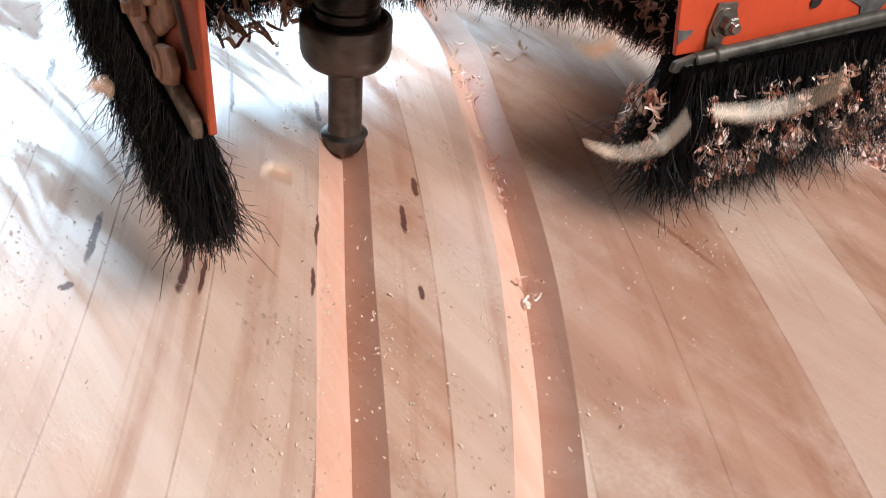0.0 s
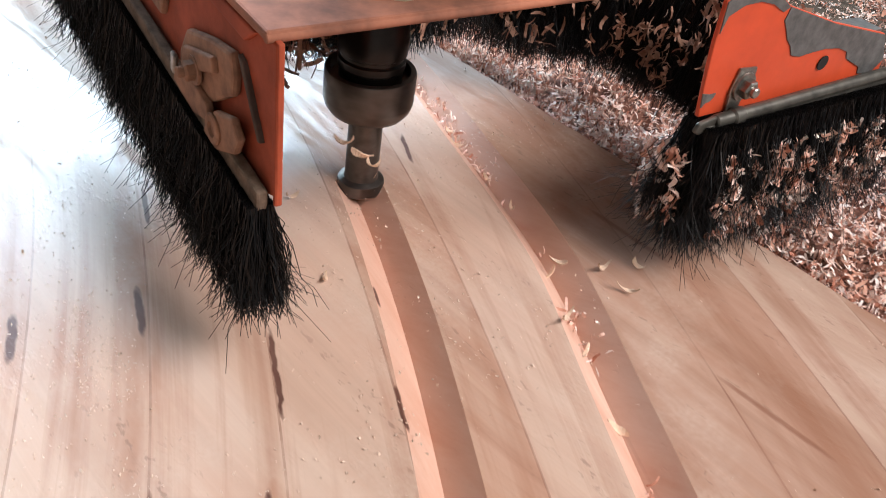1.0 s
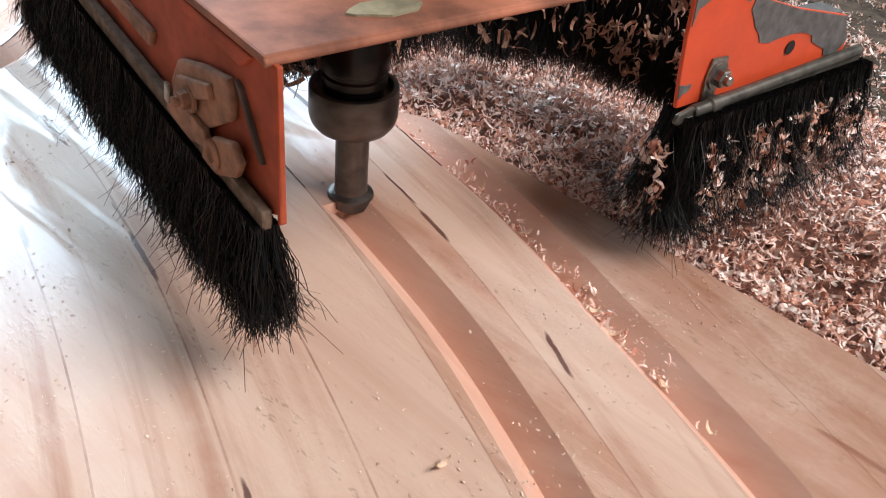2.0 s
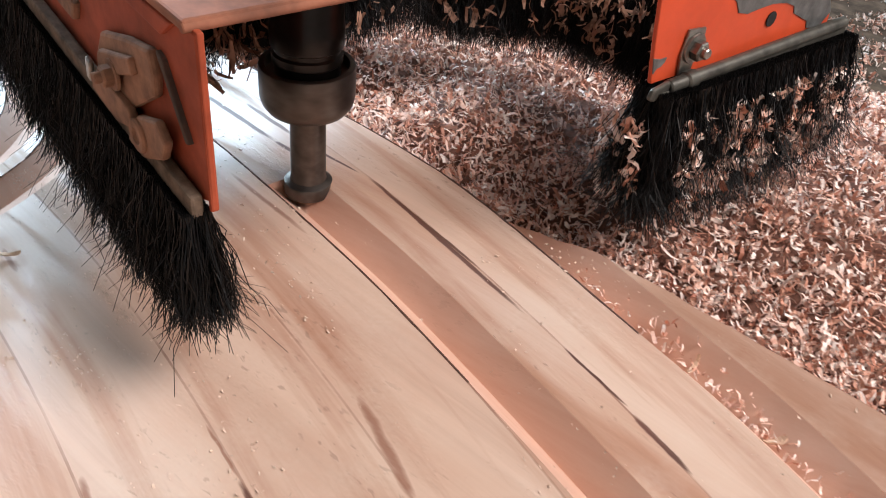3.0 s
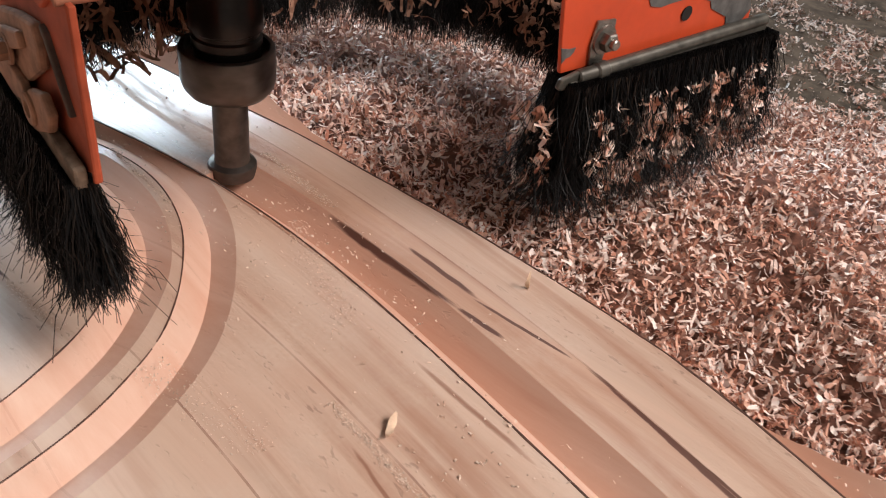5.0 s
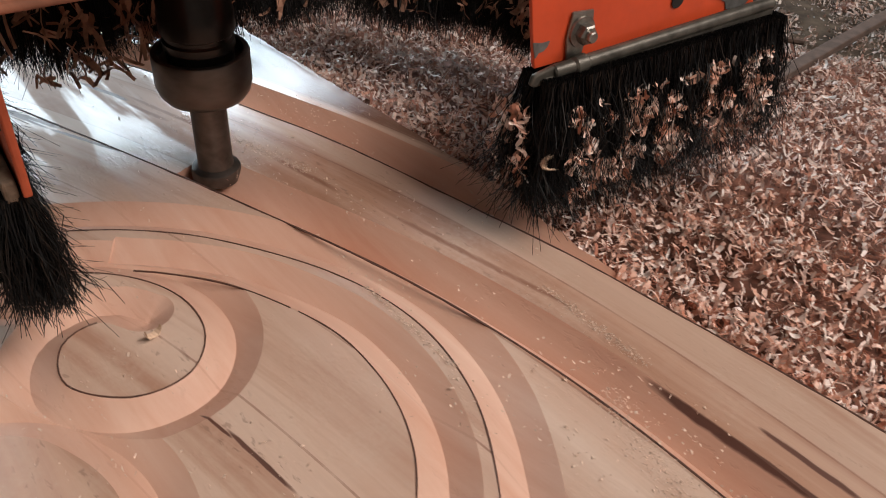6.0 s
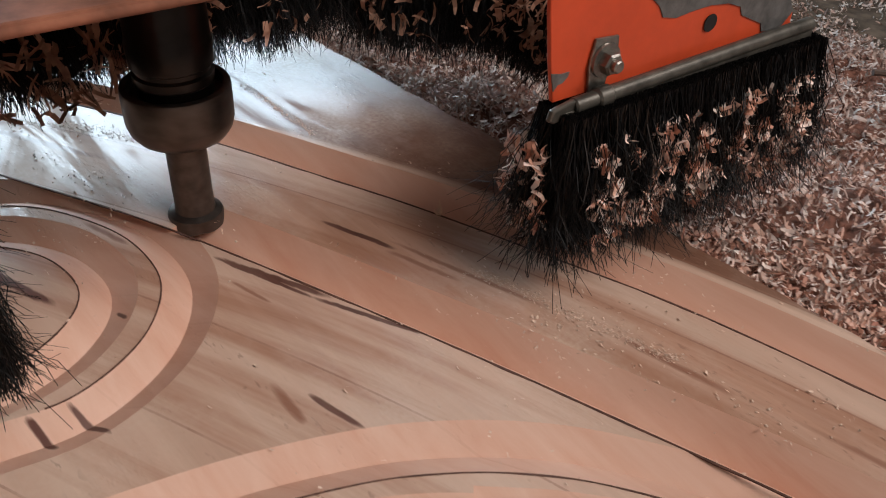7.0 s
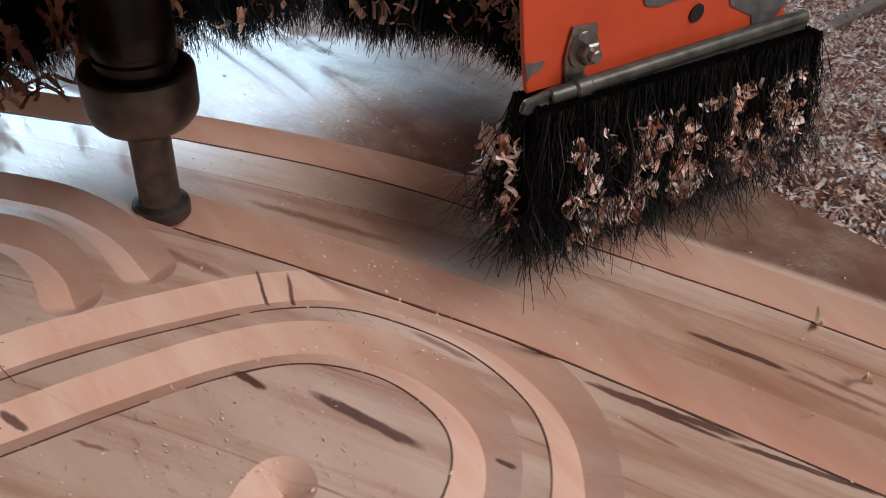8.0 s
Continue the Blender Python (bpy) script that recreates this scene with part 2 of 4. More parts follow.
    def streaks(rows, inner):
        out = None
        for row in rows:
            vec = centred.outputs[0]
            if out is not None:
                # taken up one after the other, which keeps the shader small
                chain = nt.nodes.new("ShaderNodeVectorMath")
                chain.operation = "MULTIPLY_ADD"
                chain.inputs[1].default_value = (1e-8, 1e-8, 0)
                nt.links.new(out, chain.inputs[0])
                nt.links.new(vec, chain.inputs[2])
                vec = chain.outputs[0]
            spot = math_node(nt, "MINIMUM", blot(nt, vec, *row), 50.0)
            out = spot if out is None else math_node(nt, "MINIMUM", out, spot)
        soft_edge = node(nt, "ShaderNodeMapRange", **{"From Min": 1.2, "From Max": inner})
        nt.links.new(math_node(nt, "ADD", out, ragged), soft_edge.inputs["Value"])
        return soft_edge.outputs["Result"]

    resin = streaks(RESIN_START + RESIN_BORDER + RESIN_SCROLLS, 0.40)
    heart = streaks(HEART_BORDER + HEART_SCROLLS, 0.1)
    col = mix(nt, math_node(nt, "MULTIPLY", heart, 0.75), col, (0.24, 0.095, 0.055))
    # freshly cut slopes are redder, light bounced between them included in the colour, with faint tool ripples
    geo = nt.nodes.new("ShaderNodeNewGeometry")
    up = nt.nodes.new("ShaderNodeSeparateXYZ")
    nt.links.new(geo.outputs["True Normal"], up.inputs[0])
    slope = math_node(nt, "LESS_THAN", up.outputs["Z"], 0.9)
    fresh = mix(nt, grain, (0.60, 0.255, 0.150), (0.85, 0.63, 0.51))
    col = mix(nt, math_node(nt, "MULTIPLY", slope, 0.75), col, fresh)
    stain = math_node(nt, "MULTIPLY", resin, math_node(nt, "ADD", math_node(nt, "MULTIPLY", grain, 0.4), 0.72))
    col = mix(nt, stain, col, mix(nt, blotch, (0.045, 0.016, 0.012), (0.14, 0.046, 0.031)))
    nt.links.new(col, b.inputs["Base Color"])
    b.inputs["Specular IOR Level"].default_value = 0.47
    rough = ramp(nt, noise_of(nt, stretched((4.0, 24.0, 16.0)), 1.0, 6, 0.66, 0.8), [(0.40, (0.28,) * 3), (0.50, (0.35,) * 3), (0.57, (0.70,) * 3)])
    nt.links.new(mix(nt, math_node(nt, "MAXIMUM", math_node(nt, "MAXIMUM", math_node(nt, "MULTIPLY", slope, 0.7), dust), math_node(nt, "MULTIPLY", resin, 0.8)), rough, (0.55, 0.55, 0.55)), b.inputs["Roughness"])
    height = math_node(nt, "ADD", math_node(nt, "ADD", math_node(nt, "MULTIPLY", fine, 0.5), math_node(nt, "MULTIPLY", speck, 0.5)), math_node(nt, "ADD", math_node(nt, "MULTIPLY", score, -1.2), math_node(nt, "MULTIPLY", pits, -2.5)))
    torn = math_node(nt, "MULTIPLY", ramp(nt, noise_of(nt, flat, 19.0, 3, 0.6), [(0.50, (0, 0, 0)), (0.58, (1, 1, 1))]), ramp(nt, noise_of(nt, stretched((150.0, 300.0, 200.0)), 1.0, 3, 0.6), [(0.50, (0, 0, 0)), (0.62, (1, 1, 1))]))
    height = math_node(nt, "ADD", height, math_node(nt, "MULTIPLY", math_node(nt, "MULTIPLY", torn, 1.8), math_node(nt, "SUBTRACT", 1.0, slope)))
    bump(nt, b, height, 0.14, 0.0005)
    return m


def plain(name, colour, rough, metal=0.0, spread=0.25, scale=60.0):
    """A worn, slightly blotchy surface."""
    m, nt, b = material(name)
    n = noise_of(nt, coords(nt, (1, 1, 1)), scale, 5, 0.6)
    dark = tuple(c * (1 - spread) for c in colour)
    light = tuple(min(1, c * (1 + spread)) for c in colour)
    nt.links.new(ramp(nt, n, [(0.3, dark), (0.7, light)]), b.inputs["Base Color"])
    b.inputs["Roughness"].default_value, b.inputs["Metallic"].default_value = rough, metal
    bump(nt, b, n, 0.15, 0.0004)
    return m


def chip_material():
    m, nt, b = material("wood_shavings")
    geo = nt.nodes.new("ShaderNodeNewGeometry")
    col = ramp(nt, geo.outputs["Random Per Island"], [(0.0, (0.44, 0.165, 0.10)), (0.28, (0.70, 0.39, 0.28)), (0.55, (0.90, 0.65, 0.55)), (1.0, (0.95, 0.86, 0.80))])
    # further along the table the shavings turn darker and greyer
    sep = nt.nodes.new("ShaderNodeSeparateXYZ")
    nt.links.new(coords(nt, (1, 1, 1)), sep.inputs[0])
    far_grey = node(nt, "ShaderNodeMapRange", **{"From Min": -0.95, "From Max": -1.50})
    nt.links.new(math_node(nt, "SUBTRACT", sep.outputs["X"], math_node(nt, "MULTIPLY", sep.outputs["Y"], 0.9)), far_grey.inputs["Value"])
    col = mix(nt, math_node(nt, "MULTIPLY", far_grey.outputs["Result"], 0.85), col, mix(nt, 0.55, (0.0, 0.0, 0.0), mix(nt, 0.45, col, (0.55, 0.53, 0.50))))
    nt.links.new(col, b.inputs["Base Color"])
    b.inputs["Roughness"].default_value = 0.7
    return m


WOOD = wood_material()
CHIP = chip_material()
CRUMB = plain("pale_wood_dust", (0.70, 0.53, 0.42), 0.9, 0, 0.3, 300)
BROWN_CHIP = plain("brown_shavings", (0.33, 0.185, 0.125), 0.9, 0, 0.55, 55)
FLYING = plain("fresh_shaving", (0.78, 0.56, 0.40), 0.8, 0, 0.25, 90)
# far darker than the loose shavings: the shade of their gaps is in this colour
CHIP_BED = plain("shaded_shavings", (0.15, 0.062, 0.040), 0.9, 0, 0.5, 220)
ORANGE = plain("orange_paint", (0.60, 0.075, 0.024), 0.42, 0, 0.12, 40)
STEEL = plain("dark_steel", (0.115, 0.100, 0.090), 0.36, 0.85, 0.35, 120)
BLACK = plain("blackened_steel", (0.024, 0.020, 0.018), 0.28, 0.6, 0.3, 90)
ZINC = plain("zinc_plate", (0.26, 0.25, 0.225), 0.28, 0.85, 0.4, 160)
DIRTY = plain("dirty_orange_paint", (0.27, 0.10, 0.055), 0.85, 0, 0.6, 28)
RUSTY = plain("dusty_red_paint", (0.31, 0.062, 0.028), 0.7, 0, 0.45, 34)
RUSTY.node_tree.nodes["Principled BSDF"].inputs["Specular IOR Level"].default_value = 0.2
GRIME = plain("grey_green_grime", (0.25, 0.22, 0.14), 0.9, 0, 0.4, 90)
BARE = plain("bare_grey_metal", (0.16, 0.16, 0.155), 0.5, 0.5, 0.35, 150)
RIM_DARK = plain("dark_rim_wood", (0.10, 0.045, 0.03), 0.8, 0, 0.5, 160)
SLOT = plain("dark_dust_and_shade", (0.085, 0.055, 0.042), 0.9, 0, 0.4, 90)
HOLE = plain("dark_hole", (0.012, 0.008, 0.007), 0.9, 0, 0.2, 50)
RAIL = plain("dusty_rail", (0.15, 0.105, 0.075), 0.85, 0.0, 0.45, 140)
RAIL.node_tree.nodes["Principled BSDF"].inputs["Specular IOR Level"].default_value = 0.15


def bristle_material():
    """Black bristles, one in six dulled by brown dust."""
    m, nt, b = material("black_bristle")
    geo = nt.nodes.new("ShaderNodeNewGeometry")
    nt.links.new(ramp(nt, geo.outputs["Random Per Island"], [(0.0, (0.0035, 0.0035, 0.004)), (0.80, (0.006, 0.0055, 0.0055)), (0.90, (0.016, 0.012, 0.010)), (1.0, (0.036, 0.026, 0.020))]), b.inputs["Base Color"])
    b.inputs["Roughness"].default_value = 0.5
    b.inputs["Specular IOR Level"].default_value = 0.16
    return m


BRISTLE = bristle_material()
CORE = plain("bristle_core", (0.004, 0.004, 0.0045), 0.9, 0, 0.3, 200)
CORE.node_tree.nodes["Principled BSDF"].inputs["Specular IOR Level"].default_value = 0.05
DUST = plain("dusty_steel", (0.27, 0.135, 0.080), 0.85, 0, 0.5, 70)
RING = plain("dusty_bronze", (0.40, 0.27, 0.16), 0.45, 0.5, 0.3, 50)
BED = plain("worn_spoilboard", (0.065, 0.048, 0.035), 0.95, 0, 0.6, 60)
BED.node_tree.nodes["Principled BSDF"].inputs["Specular IOR Level"].default_value = 0.1
DULL = plain("dusty_zinc", (0.095, 0.088, 0.074), 0.40, 0.5, 0.45, 120)
WALL = plain("workshop_plaster", (0.25, 0.225, 0.20), 0.9, 0, 0.1, 2)
FLOOR = plain("concrete", (0.28, 0.27, 0.26), 0.85, 0, 0.2, 3)

# ---- builders ----


def mesh_of(name, bm, mat, smooth=False):
    bmesh.ops.recalc_face_normals(bm, faces=bm.faces)
    me = bpy.data.meshes.new(name)
    bm.to_mesh(me)
    bm.free()
    me.materials.append(mat)
    if smooth:
        me.polygons.foreach_set("use_smooth", [True] * len(me.polygons))
        me.set_sharp_from_angle(angle=radians(35))
    return me


def part(name, bm, mat, parent, label="", smooth=False):
    ob = new(name, mesh_of(name, bm, mat, smooth))
    ob.parent = parent
    if label:
        tagged(ob, label)
    return ob


def lathe(rings, steps=48):
    """A turned body from (radius, z) rings, bottom first, with closed ends."""
    bm = bmesh.new()
    loops = [[bm.verts.new((r * math.cos(2 * math.pi * i / steps), r * math.sin(2 * math.pi * i / steps), z)) for i in range(steps)] for r, z in rings]
    for a, b in zip(loops, loops[1:]):
        for i in range(steps):
            bm.faces.new((a[i], a[(i + 1) % steps], b[(i + 1) % steps], b[i]))
    bm.faces.new(loops[0][::-1])
    bm.faces.new(loops[-1])
    return bm


def slab(outline, z0, z1, bevel=0.0):
    """An upright prism over a plan outline."""
    bm = bmesh.new()
    face = bm.faces.new([bm.verts.new((x, y, z0)) for x, y in outline])
    up = bmesh.ops.extrude_face_region(bm, geom=[face])
    bmesh.ops.translate(bm, verts=[v for v in up["geom"] if isinstance(v, bmesh.types.BMVert)], vec=(0, 0, z1 - z0))
    if bevel:
        bmesh.ops.bevel(bm, geom=bm.edges[:], offset=bevel, segments=2, affect="EDGES", profile=0.5)
    return bm


def box(size, at, m=None, bevel=0.0):
    bm = bmesh.new()
    bmesh.ops.create_cube(bm, size=1, matrix=Matrix.Translation(at) @ Matrix.Diagonal((*size, 1)))
    if bevel:
        bmesh.ops.bevel(bm, geom=bm.edges[:], offset=bevel, segments=2, affect="EDGES", profile=0.5)
    if m:
        bm.transform(m)
    return bm


def spline(points, step):
    """A smooth line through plan points, sampled about every step metres."""
    out = []
    p = [Vector(q) for q in points]
    p = [2 * p[0] - p[1], *p, 2 * p[-1] - p[-2]]
    for a, b, c, d in zip(p, p[1:], p[2:], p[3:]):
        n = max(2, int((c - b).length / step))
        for i in range(n):
            t = i / n
            out.append(0.5 * ((2 * b) + (c - a) * t + (2 * a - 5 * b + 4 * c - d) * t * t + (3 * b - a - 3 * c + d) * t ** 3))
    out.append(p[-2])
    return out


# ---- hall ----
def hall():
    shell = tagged(new("hall"), "plain plastered workshop hall round the machine", "room", kind="structure")
    lo, hi, h, k, t = -4.0, 4.0, 5.4, -0.85, 0.2
    part("floor", box((8.4, 8.4, 0.1), (0, 0, k - 0.05)), FLOOR, shell)
    part("ceiling", box((8.4, 8.4, 0.1), (0, 0, h + 0.05)), WALL, shell)
    part("wall_south", box((8.4, t, h - k), (0, lo - t / 2, (h + k) / 2)), WALL, shell)
    part("wall_west", box((t, 8.0, h - k), (lo - t / 2, 0, (h + k) / 2)), WALL, shell)
    # north wall round a window from x -3.95 to -0.65, z 1.15 to 3.15; east wall round one from y -2.75 to 0.85, z 3.15 to 5.25
    for a, c, z0, z1 in ((-4.2, -3.95, k, h), (-0.65, 4.2, k, h), (-3.95, -0.65, k, 1.15), (-3.95, -0.65, 3.15, h)):
        part("wall_north", box((c - a, t, z1 - z0), ((a + c) / 2, hi + t / 2, (z0 + z1) / 2)), WALL, shell)
    for a, c, z0, z1 in ((-4.0, -2.75, k, h), (0.85, 4.0, k, h), (-2.75, 0.85, k, 3.15), (-2.75, 0.85, 5.25, h)):
        part("wall_east", box((t, c - a, z1 - z0), (hi + t / 2, (a + c) / 2, (z0 + z1) / 2)), WALL, shell)


hall()

# ---- the table and the panel on it ----
EDGE = 0.256
HALF = 0.0135
GROOVE_A = [(0.42, -0.29), (0.25, -0.16), (0.102, -0.066), (0.0, -0.002), (-0.087, 0.047), (-0.177, 0.089), (-0.271, 0.122), (-0.424, 0.157), (-0.52, 0.172),
            (-0.634, 0.184), (-0.72, 0.185), (-0.81, 0.174), (-0.909, 0.149), (-1.003, 0.122), (-1.134, 0.080), (-1.219, 0.044), (-1.307, 0.003)]
RIM_B = [(0.42, -0.24), (0.244, -0.085), (0.163, -0.019), (0.095, 0.028), (0.012, 0.078), (-0.08, 0.130), (-0.201, 0.174), (-0.286, 0.203), (-0.362, 0.221), (-0.464, 0.243),
         (-0.531, 0.250), (-0.62, 0.249), (-0.709, 0.243), (-0.767, 0.238), (-0.826, 0.229), (-0.919, 0.214), (-0.984, 0.197), (-1.066, 0.173), (-1.124, 0.152), (-1.186, 0.129),
         (-1.270, 0.093), (-1.372, 0.030), (-1.5, -0.065)]
# the scrolls: inner rims of the grooves cut before
SCROLL_OUTER = [(-1.00, -0.13), (-0.992, -0.08), (-0.979, -0.031), (-0.963, 0.014), (-0.939, 0.059), (-0.903, 0.098), (-0.855, 0.127), (-0.813, 0.142), (-0.771, 0.145), (-0.730, 0.134), (-0.695, 0.112), (-0.667, 0.085), (-0.650, 0.055), (-0.639, 0.022), (-0.632, -0.03), (-0.634, -0.10)]
SCROLL_INNER = [(-0.905, 0.053), (-0.880, 0.077), (-0.850, 0.097), (-0.804, 0.112), (-0.770, 0.112), (-0.740, 0.104), (-0.714, 0.088), (-0.692, 0.063), (-0.678, 0.035), (-0.668, 0.0), (-0.664, -0.06)]
SCROLL_CURL = [(-0.975, -0.13), (-0.967, -0.085), (-0.953, -0.041), (-0.925, 0.021), (-0.897, 0.056), (-0.866, 0.072), (-0.836, 0.070), (-0.817, 0.052), (-0.820, 0.027), (-0.843, 0.010), (-0.866, 0.018), (-0.870, 0.036), (-0.856, 0.045)]
SCROLL_STEM = [(-0.942, -0.10), (-0.925, -0.052), (-0.909, -0.022), (-0.889, 0.014)]
SCROLL_LOW = [(-0.86, -0.06), (-0.832, -0.017), (-0.808, -0.003), (-0.780, 0.001), (-0.752, -0.008), (-0.735, -0.03), (-0.73, -0.07)]
SECOND_OUTER = [(-1.248, -0.15), (-1.242, -0.110), (-1.236, -0.075), (-1.224, -0.035), (-1.210, 0.0), (-1.190, 0.025), (-1.160, 0.041), (-1.131, 0.048), (-1.100, 0.045), (-1.078, 0.031), (-1.063, 0.010), (-1.056, -0.018), (-1.062, -0.045)]
SECOND_CURL = [(-1.212, -0.15), (-1.205, -0.115), (-1.198, -0.075), (-1.188, -0.033), (-1.174, -0.006), (-1.150, 0.011), (-1.123, 0.015), (-1.105, 0.008), (-1.092, -0.010), (-1.088, -0.030), (-1.092, -0.046), (-1.104, -0.056), (-1.117, -0.052), (-1.121, -0.042)]
THIRD_OUTER = [(-1.42, -0.12), (-1.385, -0.080), (-1.354, -0.056), (-1.332, -0.044), (-1.300, -0.037), (-1.268, -0.038)]
THIRD_INNER = [(-1.37, -0.12), (-1.345, -0.090), (-1.319, -0.071), (-1.295, -0.067), (-1.272, -0.071)]
SCROLLS = [SCROLL_OUTER, SCROLL_INNER, SCROLL_CURL, SCROLL_STEM, SCROLL_LOW, SECOND_OUTER, SECOND_CURL, THIRD_OUTER, THIRD_INNER]


def cutter(line, half=HALF, side=0.0, steep=1.0):
    """A wedge along a plan line, to be cut out of the panel; steep: how deep it goes for its half width."""
    bm = bmesh.new()
    rows = []
    for i, q in enumerate(line):
        t = (line[min(i + 1, len(line) - 1)] - line[max(i - 1, 0)]).normalized()
        s = Vector((-t.y, t.x))
        c = q + s * side
        rise, depth, w = 0.004, half * steep, half + 0.004 / steep
        rows.append([bm.verts.new((*(c + s * w), rise)), bm.verts.new((*(c - s * w), rise)), bm.verts.new((*c, -depth))])
    for a, b in zip(rows, rows[1:]):
        for k in range(3):
            bm.faces.new((a[k], a[(k + 1) % 3], b[(k + 1) % 3], b[k]))
    bm.faces.new(rows[0])
    bm.faces.new(rows[-1][::-1])
    bmesh.ops.recalc_face_normals(bm, faces=bm.faces)
    return bm


def panel():
    random.seed(3)
    edge = [(-1.9 + 0.012 * i, EDGE + random.uniform(-0.0008, 0.0008)) for i in range(217)]
    bm = slab([(-1.9, -0.75), (edge[-1][0], -0.75), *edge[::-1]], -0.04, 0.0)
    bmesh.ops.recalc_face_normals(bm, faces=bm.faces)
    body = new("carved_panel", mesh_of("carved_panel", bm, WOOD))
    cuts = [(GROOVE_A, 0, HALF, 1.0), (RIM_B, -HALF, HALF, 1.0), *((line, 0.0125, 0.0125, 0.56) for line in SCROLLS)]
    tools = [cutter(spline(line, 0.004), half, side, steep) for line, side, half, steep in cuts]
    # where the bit was lifted it left a round end
    for line in SCROLLS[2:4] + SCROLLS[5:9]:
        p, q = (Vector(v) for v in line[-2:])
        t = (q - p).normalized()
        c = q + Vector((-t.y, t.x)) * 0.0125
        end = lathe([(0.0002, -0.0071), (0.01968, 0.004)], 28)
        end.transform(Matrix.Translation((c.x, c.y, 0)))
        tools.append(end)
    dimple = lathe([(0.0002, -0.0055), (0.0055, -0.0035), (0.0135, 0.0008)], 28)
    dimple.transform(Matrix.Translation((-1.1035, -0.0425, 0)))
    tools.append(dimple)
    for shape in tools:
        tool = new("wedge", mesh_of("wedge", shape, WOOD))
        mod = body.modifiers.new("cut", "BOOLEAN")
        mod.operation, mod.solver, mod.object, mod.use_self = "DIFFERENCE", "EXACT", tool, True
        cut = bpy.data.meshes.new_from_object(body.evaluated_get(bpy.context.evaluated_depsgraph_get()))
        body.modifiers.clear()
        body.data = cut
        bpy.data.objects.remove(tool)
    body.data.name = "carved_panel"
    body.data.polygons.foreach_set("use_smooth", [True] * len(body.data.polygons))
    body.data.set_sharp_from_angle(angle=radians(24))
    return tagged(body, "pale reddish hardwood panel with carved vee grooves, dusted", "wood panel")


PANEL = panel()


def uncut():
    """The wood that still fills the border groove ahead of the bit, in short wedges along its line."""
    line = [q for q in spline(GROOVE_A, 0.004) if q.x < 0.004]
    pieces = []
    for i in range(0, len(line) - 5, 5):
        bm = bmesh.new()
        rows = []
        for j in range(i, i + 6):
            t = (line[min(j + 1, len(line) - 1)] - line[max(j - 1, 0)]).normalized()
            s = Vector((-t.y, t.x)) * (HALF - 0.00004)
            rows.append([bm.verts.new((*(line[j] + s), 0)), bm.verts.new((*(line[j] - s), 0)), bm.verts.new((*line[j], -HALF + 0.00006))])
        for a, c in zip(rows, rows[1:]):
            for k in range(3):
                bm.faces.new((a[k], a[(k + 1) % 3], c[(k + 1) % 3], c[k]))
        bm.faces.new(rows[0])
        bm.faces.new(rows[-1][::-1])
        pieces.append((part("uncut_wood", bm, WOOD, PANEL), line[i + 2].x))
    return pieces


UNCUT = uncut()
table = tagged(new("spoilboard", mesh_of("spoilboard", box((3.2, 2.4, 0.04), (-0.6, 0.1, -0.062), None, 0.003), BED)), "worn grey spoilboard under the carved panel", "machine table", kind="structure")
for px, py in ((-2.05, -0.95), (-2.05, 1.15), (0.85, -0.95), (0.85, 1.15)):
    part("table_leg", box((0.10, 0.10, 0.762), (px, py, -0.463), None, 0.004), RAIL, table)


def curl_mesh(name, length, width, bend, twist, mat, rows=5):
    """One curled shaving, thin but with two sides."""
    verts, faces = [], []
    for side in (1, -1):
        for i in range(rows):
            t = i / (rows - 1) - 0.5
            a = t * bend
            x = length * (math.sin(a) / bend if bend else t)
            z = length * ((1 - math.cos(a)) / bend if bend else 0)
            w = width * (0.25 + math.cos(2.6 * t) * (0.8 + 0.2 * math.sin(11 * t + length * 900))) / 2
            for s in (-1, 1):
                y = s * w
                verts.append((x, y * math.cos(twist * t) , z + y * math.sin(twist * t) + side * 0.0003))
    for k in (0, 2 * rows):
        for i in range(rows - 1):
            a = k + 2 * i
            faces.append((a, a + 1, a + 3, a + 2) if k else (a + 2, a + 3, a + 1, a))
    m = 2 * rows
    for i in range(rows - 1):
        faces += [(2 * i, 2 * i + 2, m + 2 * i + 2, m + 2 * i), (2 * i + 3, 2 * i + 1, m + 2 * i + 1, m + 2 * i + 3)]
    faces += [(0, m, m + 1, 1), (2 * rows - 2, 2 * rows - 1, m + 2 * rows - 1, m + 2 * rows - 2)]
    me = bpy.data.meshes.new(name)
    me.from_pydata(verts, [], faces)
    me.materials.append(mat)
    return me


